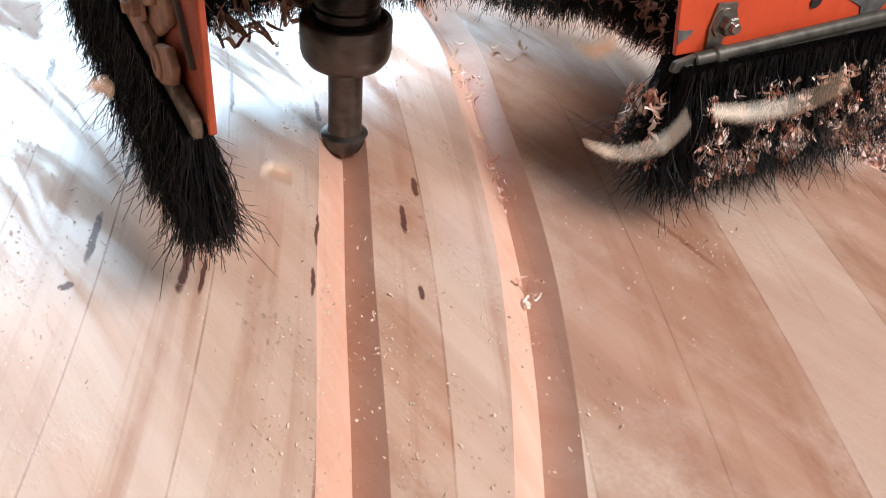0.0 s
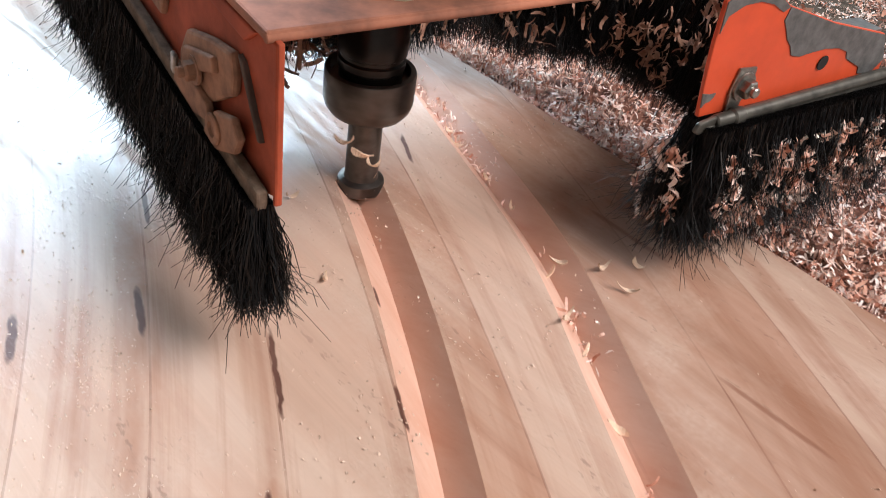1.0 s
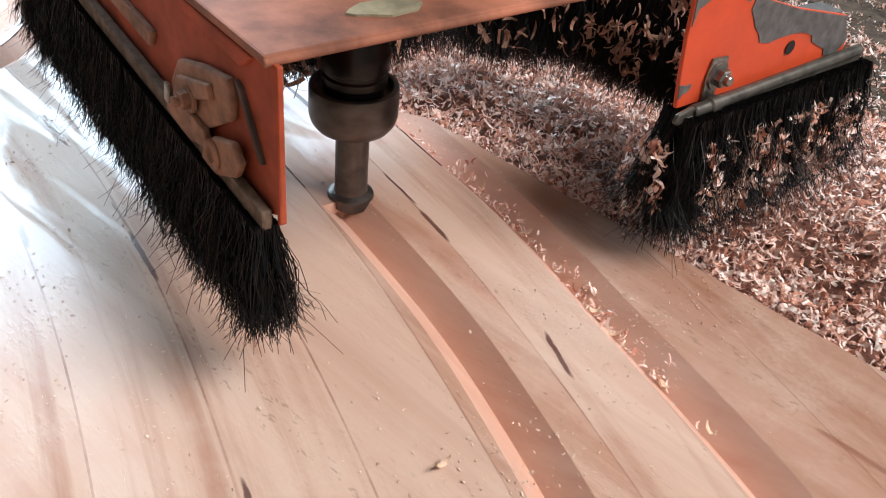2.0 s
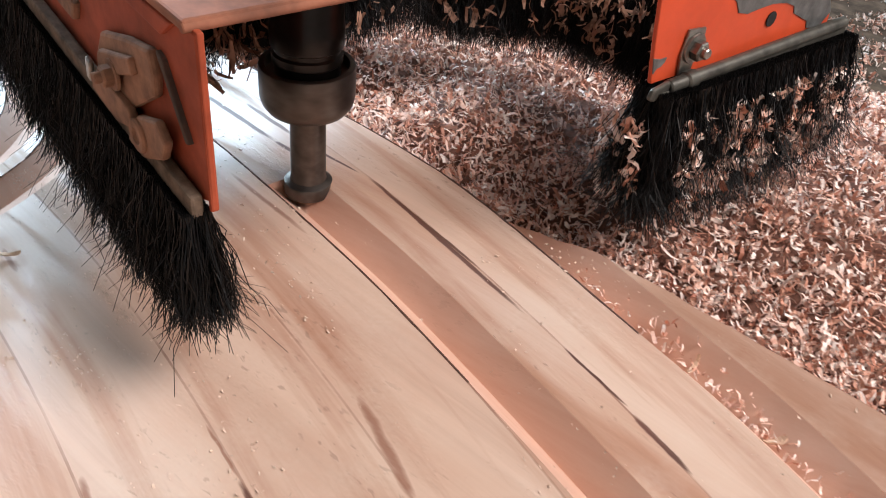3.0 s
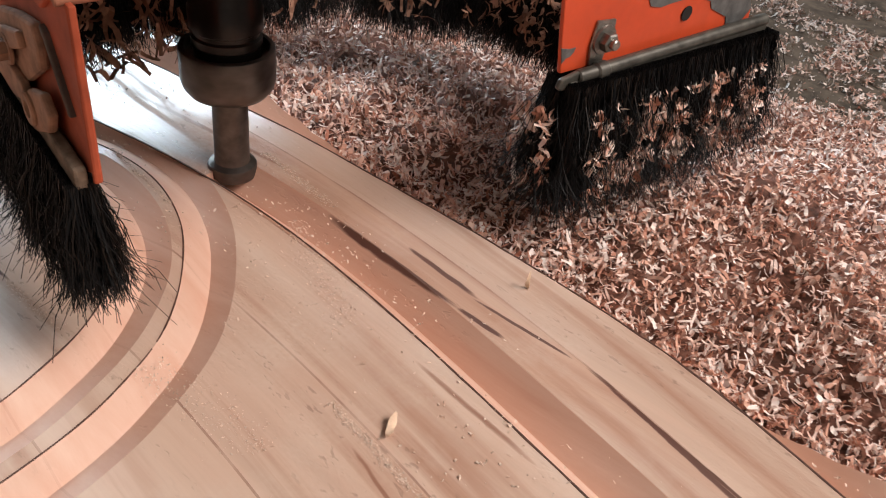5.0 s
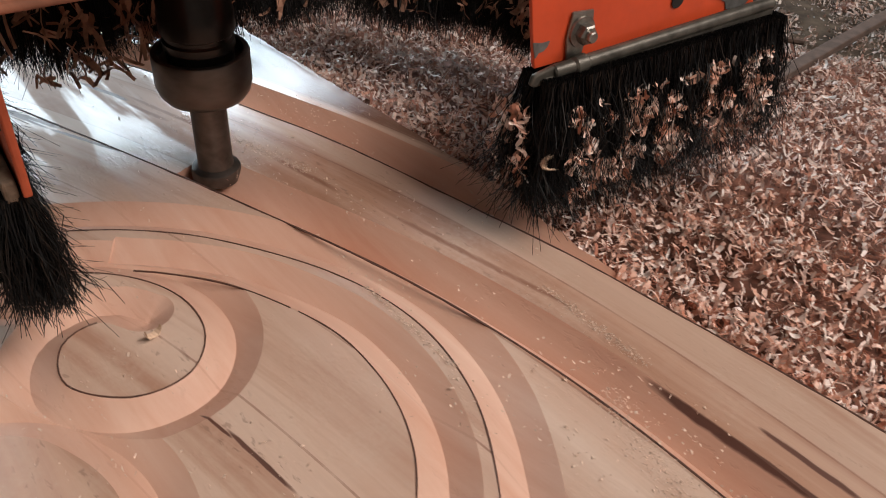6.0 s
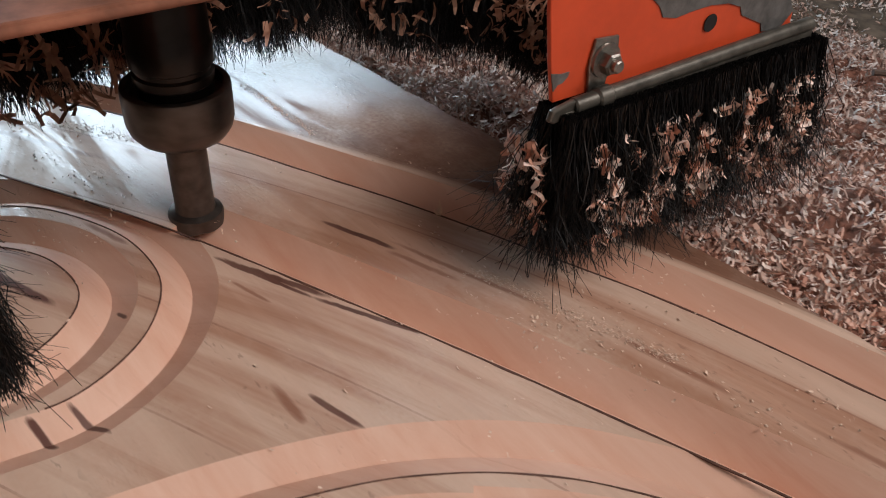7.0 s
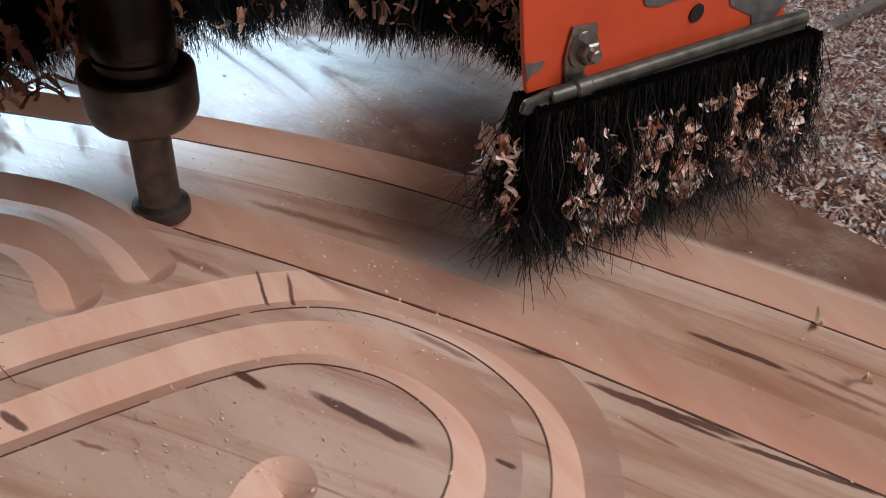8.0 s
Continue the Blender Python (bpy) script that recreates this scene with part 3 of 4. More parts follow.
def scatter(name, places, mat, rng, lengths, widths, tilt):
    """Thousands of curled shavings in one mesh: places are rows of x, y, z."""
    n, rows = len(places), 4
    length = rng.uniform(*lengths, n)
    width = rng.uniform(*widths, n)
    bend = rng.uniform(0.4, 2.6, n) * rng.choice([-1, 1], n)
    yaw, pitch, roll = rng.uniform(0, 2 * np.pi, n), rng.normal(0, tilt, n), rng.normal(0, tilt, n)
    verts = np.zeros((n, rows * 2, 3))
    ragged = rng.uniform(-0.3, 1.3, (n, rows * 2))
    for i in range(rows):
        t = i / (rows - 1) - 0.5
        a = t * bend
        for j, s in enumerate((-0.5, 0.5)):
            verts[:, 2 * i + j] = np.stack([length * np.sin(a) / bend, s * width * (1 - ragged[:, 2 * i + j] * abs(t) - 0.5 * ragged[:, 3]), length * (1 - np.cos(a)) / bend], -1)
    c, s = np.cos(roll)[:, None], np.sin(roll)[:, None]
    verts[..., 1], verts[..., 2] = c * verts[..., 1] - s * verts[..., 2], s * verts[..., 1] + c * verts[..., 2]
    c, s = np.cos(pitch)[:, None], np.sin(pitch)[:, None]
    verts[..., 0], verts[..., 2] = c * verts[..., 0] - s * verts[..., 2], s * verts[..., 0] + c * verts[..., 2]
    c, s = np.cos(yaw)[:, None], np.sin(yaw)[:, None]
    verts[..., 0], verts[..., 1] = c * verts[..., 0] - s * verts[..., 1], s * verts[..., 0] + c * verts[..., 1]
    verts += np.asarray(places)[:, None, :]
    quad = np.array([[2 * i, 2 * i + 1, 2 * i + 3, 2 * i + 2] for i in range(rows - 1)])
    faces = (np.arange(n)[:, None, None] * rows * 2 + quad).reshape(-1, 4)
    me = bpy.data.meshes.new(name)
    me.from_pydata(verts.reshape(-1, 3).tolist(), [], faces.tolist())
    me.materials.append(mat)
    return me


def drift_height(x, y):
    fall = max(0.0, y - 0.50 - 0.03 * noise.noise(Vector((x * 6, 0, 5))))
    return -0.013 - min(0.032, 0.16 * fall) + 0.011 * noise.noise(Vector((x * 17, y * 17, 0))) + 0.006 * noise.noise(Vector((x * 60, y * 60, 3)))


def shavings():
    """The drift of curled shavings beside the panel, on a packed bed coloured dark for the shade between them."""
    verts, faces = [], []
    nx, ny = 210, 70
    for j in range(ny + 1):
        for i in range(nx + 1):
            x, y = -2.1 + 2.6 * i / nx, EDGE - 0.004 + 0.86 * j / ny
            verts.append((x, y, drift_height(x, y) - 0.002))
    for j in range(ny):
        for i in range(nx):
            a = j * (nx + 1) + i
            faces.append((a, a + 1, a + nx + 2, a + nx + 1))
    bed = bpy.data.meshes.new("shaded_shavings")
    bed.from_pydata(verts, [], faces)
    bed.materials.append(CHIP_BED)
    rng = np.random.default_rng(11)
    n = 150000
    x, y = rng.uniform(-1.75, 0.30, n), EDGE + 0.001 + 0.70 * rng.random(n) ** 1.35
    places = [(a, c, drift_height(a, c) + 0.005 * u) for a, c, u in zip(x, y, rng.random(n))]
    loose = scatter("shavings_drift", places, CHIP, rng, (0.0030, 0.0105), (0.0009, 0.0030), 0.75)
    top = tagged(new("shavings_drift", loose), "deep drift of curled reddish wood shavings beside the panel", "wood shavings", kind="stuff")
    under = new("shaded_shavings", bed)
    under.parent = top
    return top


DRIFT = shavings()


def dark_rims():
    """Thin dark raised lines along the near rims of the grooves."""
    done = []
    lines = [(GROOVE_A, 0.0, -0.36), (RIM_B, -HALF, -0.33)] + [(line, 0.0125, 9.0) for line in SCROLLS[:4] + SCROLLS[5:7]]
    for line, side, until in lines:
        pts = [q for q in spline(line, 0.004) if q.x < until][4:-4]
        half = HALF if until < 9 else 0.0125
        bm = bmesh.new()
        rows = []
        for i, q in enumerate(pts):
            t = (pts[min(i + 1, len(pts) - 1)] - pts[max(i - 1, 0)]).normalized()
            s = Vector((-t.y, t.x))
            w = 0.0007 + 0.0005 * noise.noise(Vector((q.x * 60, q.y * 60, 1)))
            s = -s if until > 8 or (s.x * 0.64 - s.y * 0.768) < 0 else s
            if until > 8:
                w = max(0.0, 0.6 * w)
            if rows and s.dot(last) < 0 or w < 0.00025:
                rows.append(None)
            last = s
            base = q + Vector((-t.y, t.x)) * side + s * half
            rows.append([bm.verts.new((*(base - s * 0.0002), 0.0003)), bm.verts.new((*(base + s * w), 0.0003)), bm.verts.new((*(base + s * w), -0.0004)), bm.verts.new((*(base - s * 0.0002), -0.0008))])
        for a, c in zip(rows, rows[1:]):
            for k in range(4 if a and c else 0):
                bm.faces.new((a[k], a[(k + 1) % 4], c[(k + 1) % 4], c[k]))
        done.append(part("dark_rim", bm, RIM_DARK, PANEL, "thin dark line along a groove"))


dark_rims()


def table_slots():
    """Dark joints across the table, and a bent strip of bark lying on it."""
    for a in (-0.815, -1.227):
        part("table_joint", box((0.011, 0.42, 0.006), (a, 0.59, -0.016), None, 0.001), SLOT, table, "dark dusty joint across the table")
    line = spline([(-0.99, 0.56), (-0.972, 0.577), (-0.945, 0.604), (-0.911, 0.607), (-0.860, 0.597), (-0.83, 0.61)], 0.008)
    bm = bmesh.new()
    rings = []
    for i, q in enumerate(line):
        t = (line[min(i + 1, len(line) - 1)] - line[max(i - 1, 0)]).normalized()
        s = Vector((-t.y, t.x))
        rings.append([bm.verts.new((*(q + s * 0.0026 * math.cos(k * math.pi / 4)), -0.012 + 0.0026 * math.sin(k * math.pi / 4))) for k in range(8)])
    for a, c in zip(rings, rings[1:]):
        for k in range(8):
            bm.faces.new((a[k], a[(k + 1) % 8], c[(k + 1) % 8], c[k]))
    bm.faces.new(rings[0][::-1])
    bm.faces.new(rings[-1])
    return tagged(new("bark_strip", mesh_of("bark_strip", bm, SLOT, True)), "dark bent strip of bark on the dusty table", "bark strip")


TWIG = table_slots()


TORN = [(-0.588, 0.111, -0.475, 0.100, 0.0012), (-0.551, 0.054, -0.505, 0.049, 0.0016), (-0.655, 0.067, -0.585, 0.075, 0.0060), (-0.696, 0.179, -0.616, 0.147, 0.0040), (-0.813, 0.143, -0.745, 0.139, 0.0010),
        (-0.758, 0.209, -0.691, 0.204, 0.0015), (-0.735, 0.049, -0.695, 0.052, 0.0014), (-1.009, 0.158, -0.909, 0.181, 0.0022), (-1.274, 0.061, -1.209, 0.104, 0.0050), (-1.239, 0.180, -1.158, 0.177, 0.0016),
        (-0.169, -0.082, -0.098, -0.097, 0.0060)]


def crumbs():
    """Fine crumbs and splinters lying on the panel."""
    rng = np.random.default_rng(5)
    n = 70000
    x, y = rng.uniform(-1.5, 0.25, n), rng.uniform(-0.30, 0.25, n)
    heap = np.array([noise.noise(Vector((a * 9, c * 9, 7))) + 0.8 * noise.noise(Vector((a * 14, c * 70, 2))) for a, c in zip(x, y)])
    keep = rng.random(n) < np.clip(-0.05 + 0.9 * heap + np.where((x > -0.45) & (y < -0.02), 0.30, 0.0) + np.where((x < -0.5) & (x > -0.8) & (y < 0.09), 0.15, 0.0), 0.008, 1)
    places = [(a, c, 0.0006) for a, c in zip(x[keep], y[keep])]
    fuzz = []
    # torn fibres left standing in lines along the cutter's passes
    for a0, p0, a1, p1, wide in TORN:
        m = int(7000 * math.hypot(a1 - a0, p1 - p0))
        k, w = rng.random(m), rng.normal(0, wide, m)
        fuzz += [(a0 + (a1 - a0) * u + v * 0.3, p0 + (p1 - p0) * u + v, 0.0006) for u, v in zip(k, w)]
    me = scatter("sawdust_crumbs", places, CRUMB, rng, (0.0006, 0.0024), (0.0004, 0.0012), 0.5)
    ob = tagged(new("sawdust_crumbs", me), "fine wood crumbs scattered over the carved panel", "sawdust", kind="stuff")
    torn = new("torn_fibres", scatter("torn_fibres", [(a, c, 0.0003) for a, c, _ in fuzz], CRUMB, rng, (0.0006, 0.0016), (0.0003, 0.0007), 0.4))
    torn.parent = ob
    return ob


CRUMBS = crumbs()


def groove_shavings():
    """Reddish shavings packed into the outer groove where the bit passed last."""
    rng = np.random.default_rng(41)
    line = [q for q in spline(RIM_B, 0.003) if -0.50 < q.x < 0.16]
    places = []
    for q, r in zip(line, line[1:]):
        t = (r - q).normalized()
        c = q + Vector((t.y, -t.x)) * HALF
        c = c if c.y > q.y else q + Vector((-t.y, t.x)) * HALF
        heap = max(0.0, 0.35 + noise.noise(Vector((q.x * 22, 0, 9))) + (0.9 if -0.36 < q.x < -0.15 else -0.2))
        for _ in range(int(rng.poisson(2.4 * heap))):
            w = rng.normal(0, 0.0040)
            places.append((c.x + rng.normal(0, 0.002), c.y + w, abs(w) - HALF + 0.0025 + 0.002 * rng.random()))
    me = scatter("groove_shavings", places, CHIP, rng, (0.0030, 0.0080), (0.0008, 0.0024), 0.8)
    return tagged(new("groove_shavings", me), "reddish curled shavings lying in the outer groove", "wood shavings", kind="stuff")


GROOVE_SHAVINGS = groove_shavings()

# ---- the spindle ----
spindle = tagged(new("router_spindle"), "dark steel router spindle with a collet nut and a vee bit", "router spindle")
part("spindle_nose", lathe([(0.0165, 0.064), (0.0172, 0.066), (0.0172, 0.074), (0.0182, 0.075), (0.0182, 0.079), (0.0170, 0.0802), (0.0170, 0.0822), (0.0188, 0.0834), (0.0190, 0.094), (0.0184, 0.095), (0.0184, 0.16)]), BLACK, spindle, "black spindle nose with a turned collar", True)

part("spindle_housing", lathe([(0.040, 0.162), (0.052, 0.166), (0.054, 0.172), (0.054, 0.290), (0.048, 0.298)], 40), BLACK, spindle, "black spindle motor housing", True)


def collet_nut():
    bm = lathe([(0.011, 0.0465), (0.0195, 0.0465), (0.0212, 0.0474), (0.0238, 0.0510), (0.0248, 0.0545), (0.0250, 0.0560), (0.0250, 0.0712), (0.0246, 0.0724), (0.0238, 0.0728), (0.0218, 0.0728), (0.0212, 0.0718), (0.0210, 0.0680), (0.0150, 0.0680)], 64)
    return bm


def vee_bit():
    bm = lathe([(0.0005, -0.0140), (0.0092, -0.0062), (0.0100, -0.0058), (0.0130, -0.0056), (0.0137, -0.0048), (0.0138, 0.0008), (0.0133, 0.0020), (0.0115, 0.0030), (0.0101, 0.0036), (0.0097, 0.0050), (0.0097, 0.05)], 48)
    # two gullets across the cutting head
    for v in bm.verts:
        if v.co.z < 0.0012:
            a = math.atan2(v.co.y, v.co.x)
            v.co.xy *= 1 - 0.10 * max(0.0, math.cos(2 * a)) ** 8
    return bm


NUT = part("collet_nut", collet_nut(), STEEL, spindle, "dark steel collet nut", True)
BIT = part("vee_bit", vee_bit(), STEEL, spindle, "worn steel vee bit", True)

# ---- the dust shoe ----
shoe = tagged(new("dust_shoe"), "orange sheet-metal dust shoe with black brush skirts and worn paint", "dust shoe")
CORNER = Vector((-0.004, -0.157, 0))
FRAME = Matrix.Translation(CORNER) @ Matrix.Rotation(math.atan2(0.66, 0.75), 4, "Z")     # x along the open side, y along the side wall


def sheet(outline, thick, axis, at, bevel=0.0006):
    """A sheet cut to an outline of (run, height); axis says whether it runs along the shoe's x or y."""
    bm = slab(outline, -thick / 2, thick / 2, bevel)
    if axis == "x":
        turn = Matrix(((1, 0, 0, 0), (0, 0, -1, at), (0, 1, 0, 0), (0, 0, 0, 1)))
    else:
        turn = Matrix(((0, 0, 1, at - 0.005), (1, 0, 0, 0), (0, 1, 0, 0), (0, 0, 0, 1)))
    bm.transform(FRAME @ turn)
    return bm


def rod(p, q, radius, sides=14):
    p, q = Vector(p), Vector(q)
    bm = lathe([(radius * 0.8, 0), (radius, radius * 0.25), (radius, (q - p).length - radius * 0.25), (radius * 0.8, (q - p).length)], sides)
    bm.transform(FRAME @ Matrix.Translation(p) @ (q - p).to_track_quat("Z", "Y").to_matrix().to_4x4())
    return bm


def hex_bolt(at, out, radius=0.0058, tall=0.0055):
    """A hexagon head on a washer, facing along out in the shoe's frame."""
    bm = lathe([(radius * 1.45, 0), (radius * 1.5, 0.0004), (radius * 1.45, 0.0014)], 24)
    head = lathe([(radius, 0.0014), (radius, tall), (radius * 0.82, tall + 0.0008)], 6)
    tip = lathe([(radius * 0.55, tall), (radius * 0.55, tall + 0.003), (radius * 0.45, tall + 0.0036)], 14)
    for extra in (head, tip):
        me = bpy.data.meshes.new("bolt_piece")
        extra.to_mesh(me)
        extra.free()
        bm.from_mesh(me)
        bpy.data.meshes.remove(me)
    bm.transform(FRAME @ Matrix.Translation(at) @ Vector(out).to_track_quat("Z", "Y").to_matrix().to_4x4())
    return bm


def bristles(at, to, out, thick, top, bottom, count, seed, splay=0.012, wild=0.06, stray=0.010, rise=0.0, frizz=1.0, lift=0.0):
    """A strip brush from at to to (in the shoe's plan), its hairs hanging from top to bottom and fanning along out."""
    rng = np.random.default_rng(seed)
    at, to, out = np.array(at), np.array(to), np.array(out)
    run = (to - at) / np.linalg.norm(to - at)
    s, w = rng.random(count), rng.uniform(-1, 1, count)
    root = at + (to - at) * s[:, None] + out * (w * thick / 2)[:, None]
    ends = np.clip((s - 0.93) / 0.07, 0, 1) - np.clip((0.07 - s) / 0.07, 0, 1)
    lump = np.array([noise.noise(Vector((float(v) * 14, seed, float(k)))) for v, k in zip(s, w)])
    hair = (top + lift * s - bottom - rise * s) * np.clip(rng.normal(1.0, 0.05, count), 0.88, 1.07) * (1 + 0.10 * frizz * np.clip(lump, -0.5, 0.35))
    fling = rng.random(count) < wild
    lean = out * (w * splay + rng.normal(0, 0.003, count) + lump * 0.004)[:, None] + run * (ends * splay * 0.8 + rng.normal(0, 0.0035, count) + lump * 0.003)[:, None]
    lean += np.where(fling[:, None], out * np.clip(rng.normal(0, stray, count), -1.6 * stray, 1.6 * stray)[:, None] + run * np.clip(rng.normal(0, stray, count), -1.6 * stray, 1.6 * stray)[:, None], 0)
    sway = out * rng.normal(0, 0.0022, count)[:, None] + run * rng.normal(0, 0.0034, count)[:, None]
    curl = 0.0011 * frizz * np.clip(rng.normal(0, 1, (count, 2)), -1.7, 1.7) * (1 + 1.5 * fling)[:, None]
    phase = rng.uniform(0, 6.28, (count, 2))
    rows, width = 7, 0.00024
    verts = np.zeros((count, rows * 3, 3))
    spin = rng.uniform(0, 2 * np.pi, count)
    for i in range(rows):
        t = i / (rows - 1)
        mid = root + lean * t ** 1.6 + sway * math.sin(2.6 * t) + curl * (np.sin(9.0 * t + phase) - np.sin(phase)) * t
        z = top + lift * s - hair * t * (1 - 0.05 * fling * t)
        r = width * (1.15 - 0.55 * t)
        for j in range(3):
            a = spin + 2 * np.pi * j / 3
            verts[:, 3 * i + j] = np.stack([mid[:, 0] + r * np.cos(a), mid[:, 1] + r * np.sin(a), z], -1)
    quad = np.array([[3 * i + j, 3 * i + (j + 1) % 3, 3 * i + 3 + (j + 1) % 3, 3 * i + 3 + j] for i in range(rows - 1) for j in range(3)])
    faces = (np.arange(count)[:, None, None] * rows * 3 + quad).reshape(-1, 4)
    me = bpy.data.meshes.new("bristles")
    me.from_pydata(verts.reshape(-1, 3).tolist(), [], faces.tolist())
    me.materials.append(BRISTLE)
    me.transform(FRAME)
    return me


def strip_brush(at, to, out, thick, top, bottom, count, seed, label, **kw):
    hairs = new("brush_strip", bristles(at, to, out, thick, top, bottom, count, seed, **kw))
    hairs.parent = shoe
    tagged(hairs, label, kind="stuff")
    a, c = Vector(at), Vector(to)
    r = (c - a).normalized() * 0.006
    o = Vector(out) * thick * 0.30
    a, c = a + r, c - r
    core = slab([(a + o).xy, (a - o).xy, (c - o).xy, (c + o).xy], bottom + 0.018, top - 0.001)
    slope = kw.get("lift", 0.0) / (c - a).length
    for v in core.verts:
        v.co.z += slope * (v.co.xy - a.xy).dot((c - a).normalized().xy)
    core.transform(FRAME)
    part("brush_backing", core, CORE, hairs)
    return hairs


def caught(at, to, out, thick, top, bottom, count, seed, size=(0.005, 0.012), mat=CHIP, flare=0.0):
    """Shavings caught in the hairs of a brush, as one thing nobody could count."""
    rng = np.random.default_rng(seed)
    at, to, out = np.array(at), np.array(to), np.array(out)
    s, z = rng.random(count), rng.uniform(bottom, top, count)
    clump = np.array([noise.noise(Vector((float(v) * 13, float(k) * 120, seed + 0.4))) for v, k in zip(s, z)])
    keep = clump > 0.03
    xy = at + (to - at) * s[:, None] + out * (thick / 2 + flare * (top - z) / (top - bottom) + rng.uniform(-0.002, 0.003, count))[:, None]
    places = np.concatenate([xy, z[:, None]], 1)[keep]
    me = scatter("caught_shavings", places.tolist(), mat, rng, size, (0.0012, 0.0048), 1.3)
    me.transform(FRAME)
    return tagged(new("caught_shavings", me), "pale shavings caught in the black bristles", "wood shavings", kind="stuff")


# top plate with its rolled lip and the grime on it
part("top_plate", slab([tuple((FRAME @ Vector(q)).xy) for q in ((-0.005, 0, 0), (0.215, 0, 0), (0.215, 0.3, 0), (-0.005, 0.3, 0))], 0.1545, 0.1585, 0.0012), DIRTY, shoe, "dusty orange top plate")
part("plate_lip", rod((-0.005, 0.0008, 0.1558), (0.214, 0.0008, 0.1558), 0.0018), DIRTY, shoe, "", True)
random.seed(8)
for k in range(7):
    c = Vector((random.uniform(0.05, 0.14), random.uniform(0.016, 0.05), 0))
    ring = [tuple((FRAME @ (c + Vector((random.uniform(0.6, 1.0) * 0.020 * math.cos(a), random.uniform(0.6, 1.0) * 0.010 * math.sin(a), 0)))).xy) for a in [2 * math.pi * i / 14 for i in range(14)]]
    part("grime", slab(ring, 0.1585, 0.1589 + 0.0002 * k), GRIME, shoe)
part("mounting_ring", lathe([(0.028, 0.1300), (0.0365, 0.1306), (0.0378, 0.1322), (0.0380, 0.1545)], 64), RING, shoe, "dusty bronze mounting ring", True)

# side wall with its clamps
part("side_wall", sheet([(-0.004, 0.0945), (0.006, 0.0900), (0.30, 0.1190), (0.30, 0.1555), (-0.004, 0.1555)], 0.0025, "y", 0.0040), RUSTY, shoe, "dusty red-orange side wall")
part("corner_fold", sheet([(-0.0040, 0.0900), (-0.0018, 0.0895), (-0.0004, 0.1060), (-0.0002, 0.1550), (-0.0034, 0.1550)], 0.0032, "y", 0.0040, 0.0008), RUSTY, shoe, "folded orange corner edge")
part("brush_holder", sheet([(0.000, 0.0865), (0.30, 0.1155), (0.30, 0.1250), (0.000, 0.0955)], 0.0050, "y", -0.0008, 0.0012), RAIL, shoe, "thin dusty steel brush holder")
bracket = part("clamp_bracket", sheet([(0.0865, 0.1000), (0.0850, 0.1130), (0.0757, 0.1263), (0.0500, 0.1340), (0.0285, 0.1380), (0.0262, 0.1290), (0.0275, 0.1205), (0.0500, 0.1060), (0.0760, 0.0945)], 0.0040, "y", 0.0010, 0.0016), DUST, shoe, "dust-caked clamp bracket")
part("bracket_step", sheet([(0.0780, 0.1085), (0.0735, 0.1205), (0.0420, 0.1300), (0.0400, 0.1240), (0.0660, 0.1130)], 0.0030, "y", -0.0020, 0.0010), DUST, bracket)
part("clamp_hook", sheet([(0.0870, 0.0985), (0.0640, 0.0945), (0.0450, 0.1000), (0.0480, 0.1075), (0.0660, 0.1090), (0.0850, 0.1060)], 0.0032, "y", -0.0022, 0.0010), DUST, bracket)
part("clamp_bolt", hex_bolt((-0.0075, 0.0610, 0.1155), (-1, 0, 0), 0.0042, 0.0045), DUST, bracket, "dust-caked hexagon bolt")
part("bolt_clip", sheet([(0.0715, 0.1090), (0.0750, 0.1100), (0.0735, 0.1190), (0.0690, 0.1180)], 0.0022, "y", -0.0075, 0.0008), ZINC, bracket, "shiny bent steel clip")
tab = part("clamp_tab", sheet([(0.0545, 0.0905), (0.0480, 0.1000), (0.0400, 0.1085), (0.0220, 0.1150), (0.0150, 0.1090), (0.0200, 0.1000), (0.0400, 0.0905)], 0.0036, "y", -0.0022, 0.0012), DUST, shoe, "dust-caked clamp tab")
part("tab_washer", lathe([(0.0066, 0), (0.0067, 0.0010), (0.0060, 0.0017), (0.0034, 0.0017), (0.0026, 0.0006)], 24), DUST, tab).matrix_basis = FRAME @ Matrix.Translation((-0.0088, 0.0390, 0.1010)) @ Matrix.Rotation(radians(-90), 4, "Y")
# shaded face of a fold in the wall: its shade is in the dark colour
part("shaded_fold", sheet([(0.0265, 0.1385), (0.0215, 0.1370), (0.0060, 0.1120), (0.0085, 0.1115)], 0.0034, "y", 0.0022, 0.0008), SLOT, shoe, "dark sliver with the shade of a wall fold in its colour")
part("wall_rib", sheet([(0.010, 0.1535), (0.030, 0.1535), (0.120, 0.1545), (0.120, 0.151), (0.020, 0.146)], 0.003, "y", 0.0020, 0.001), RUSTY, shoe)
part("wall_rib", sheet([(0.110, 0.1170), (0.30, 0.1360), (0.30, 0.1420), (0.105, 0.1260)], 0.004, "y", 0.0018, 0.0015), DUST, shoe, "dust-caked ledge along the wall")

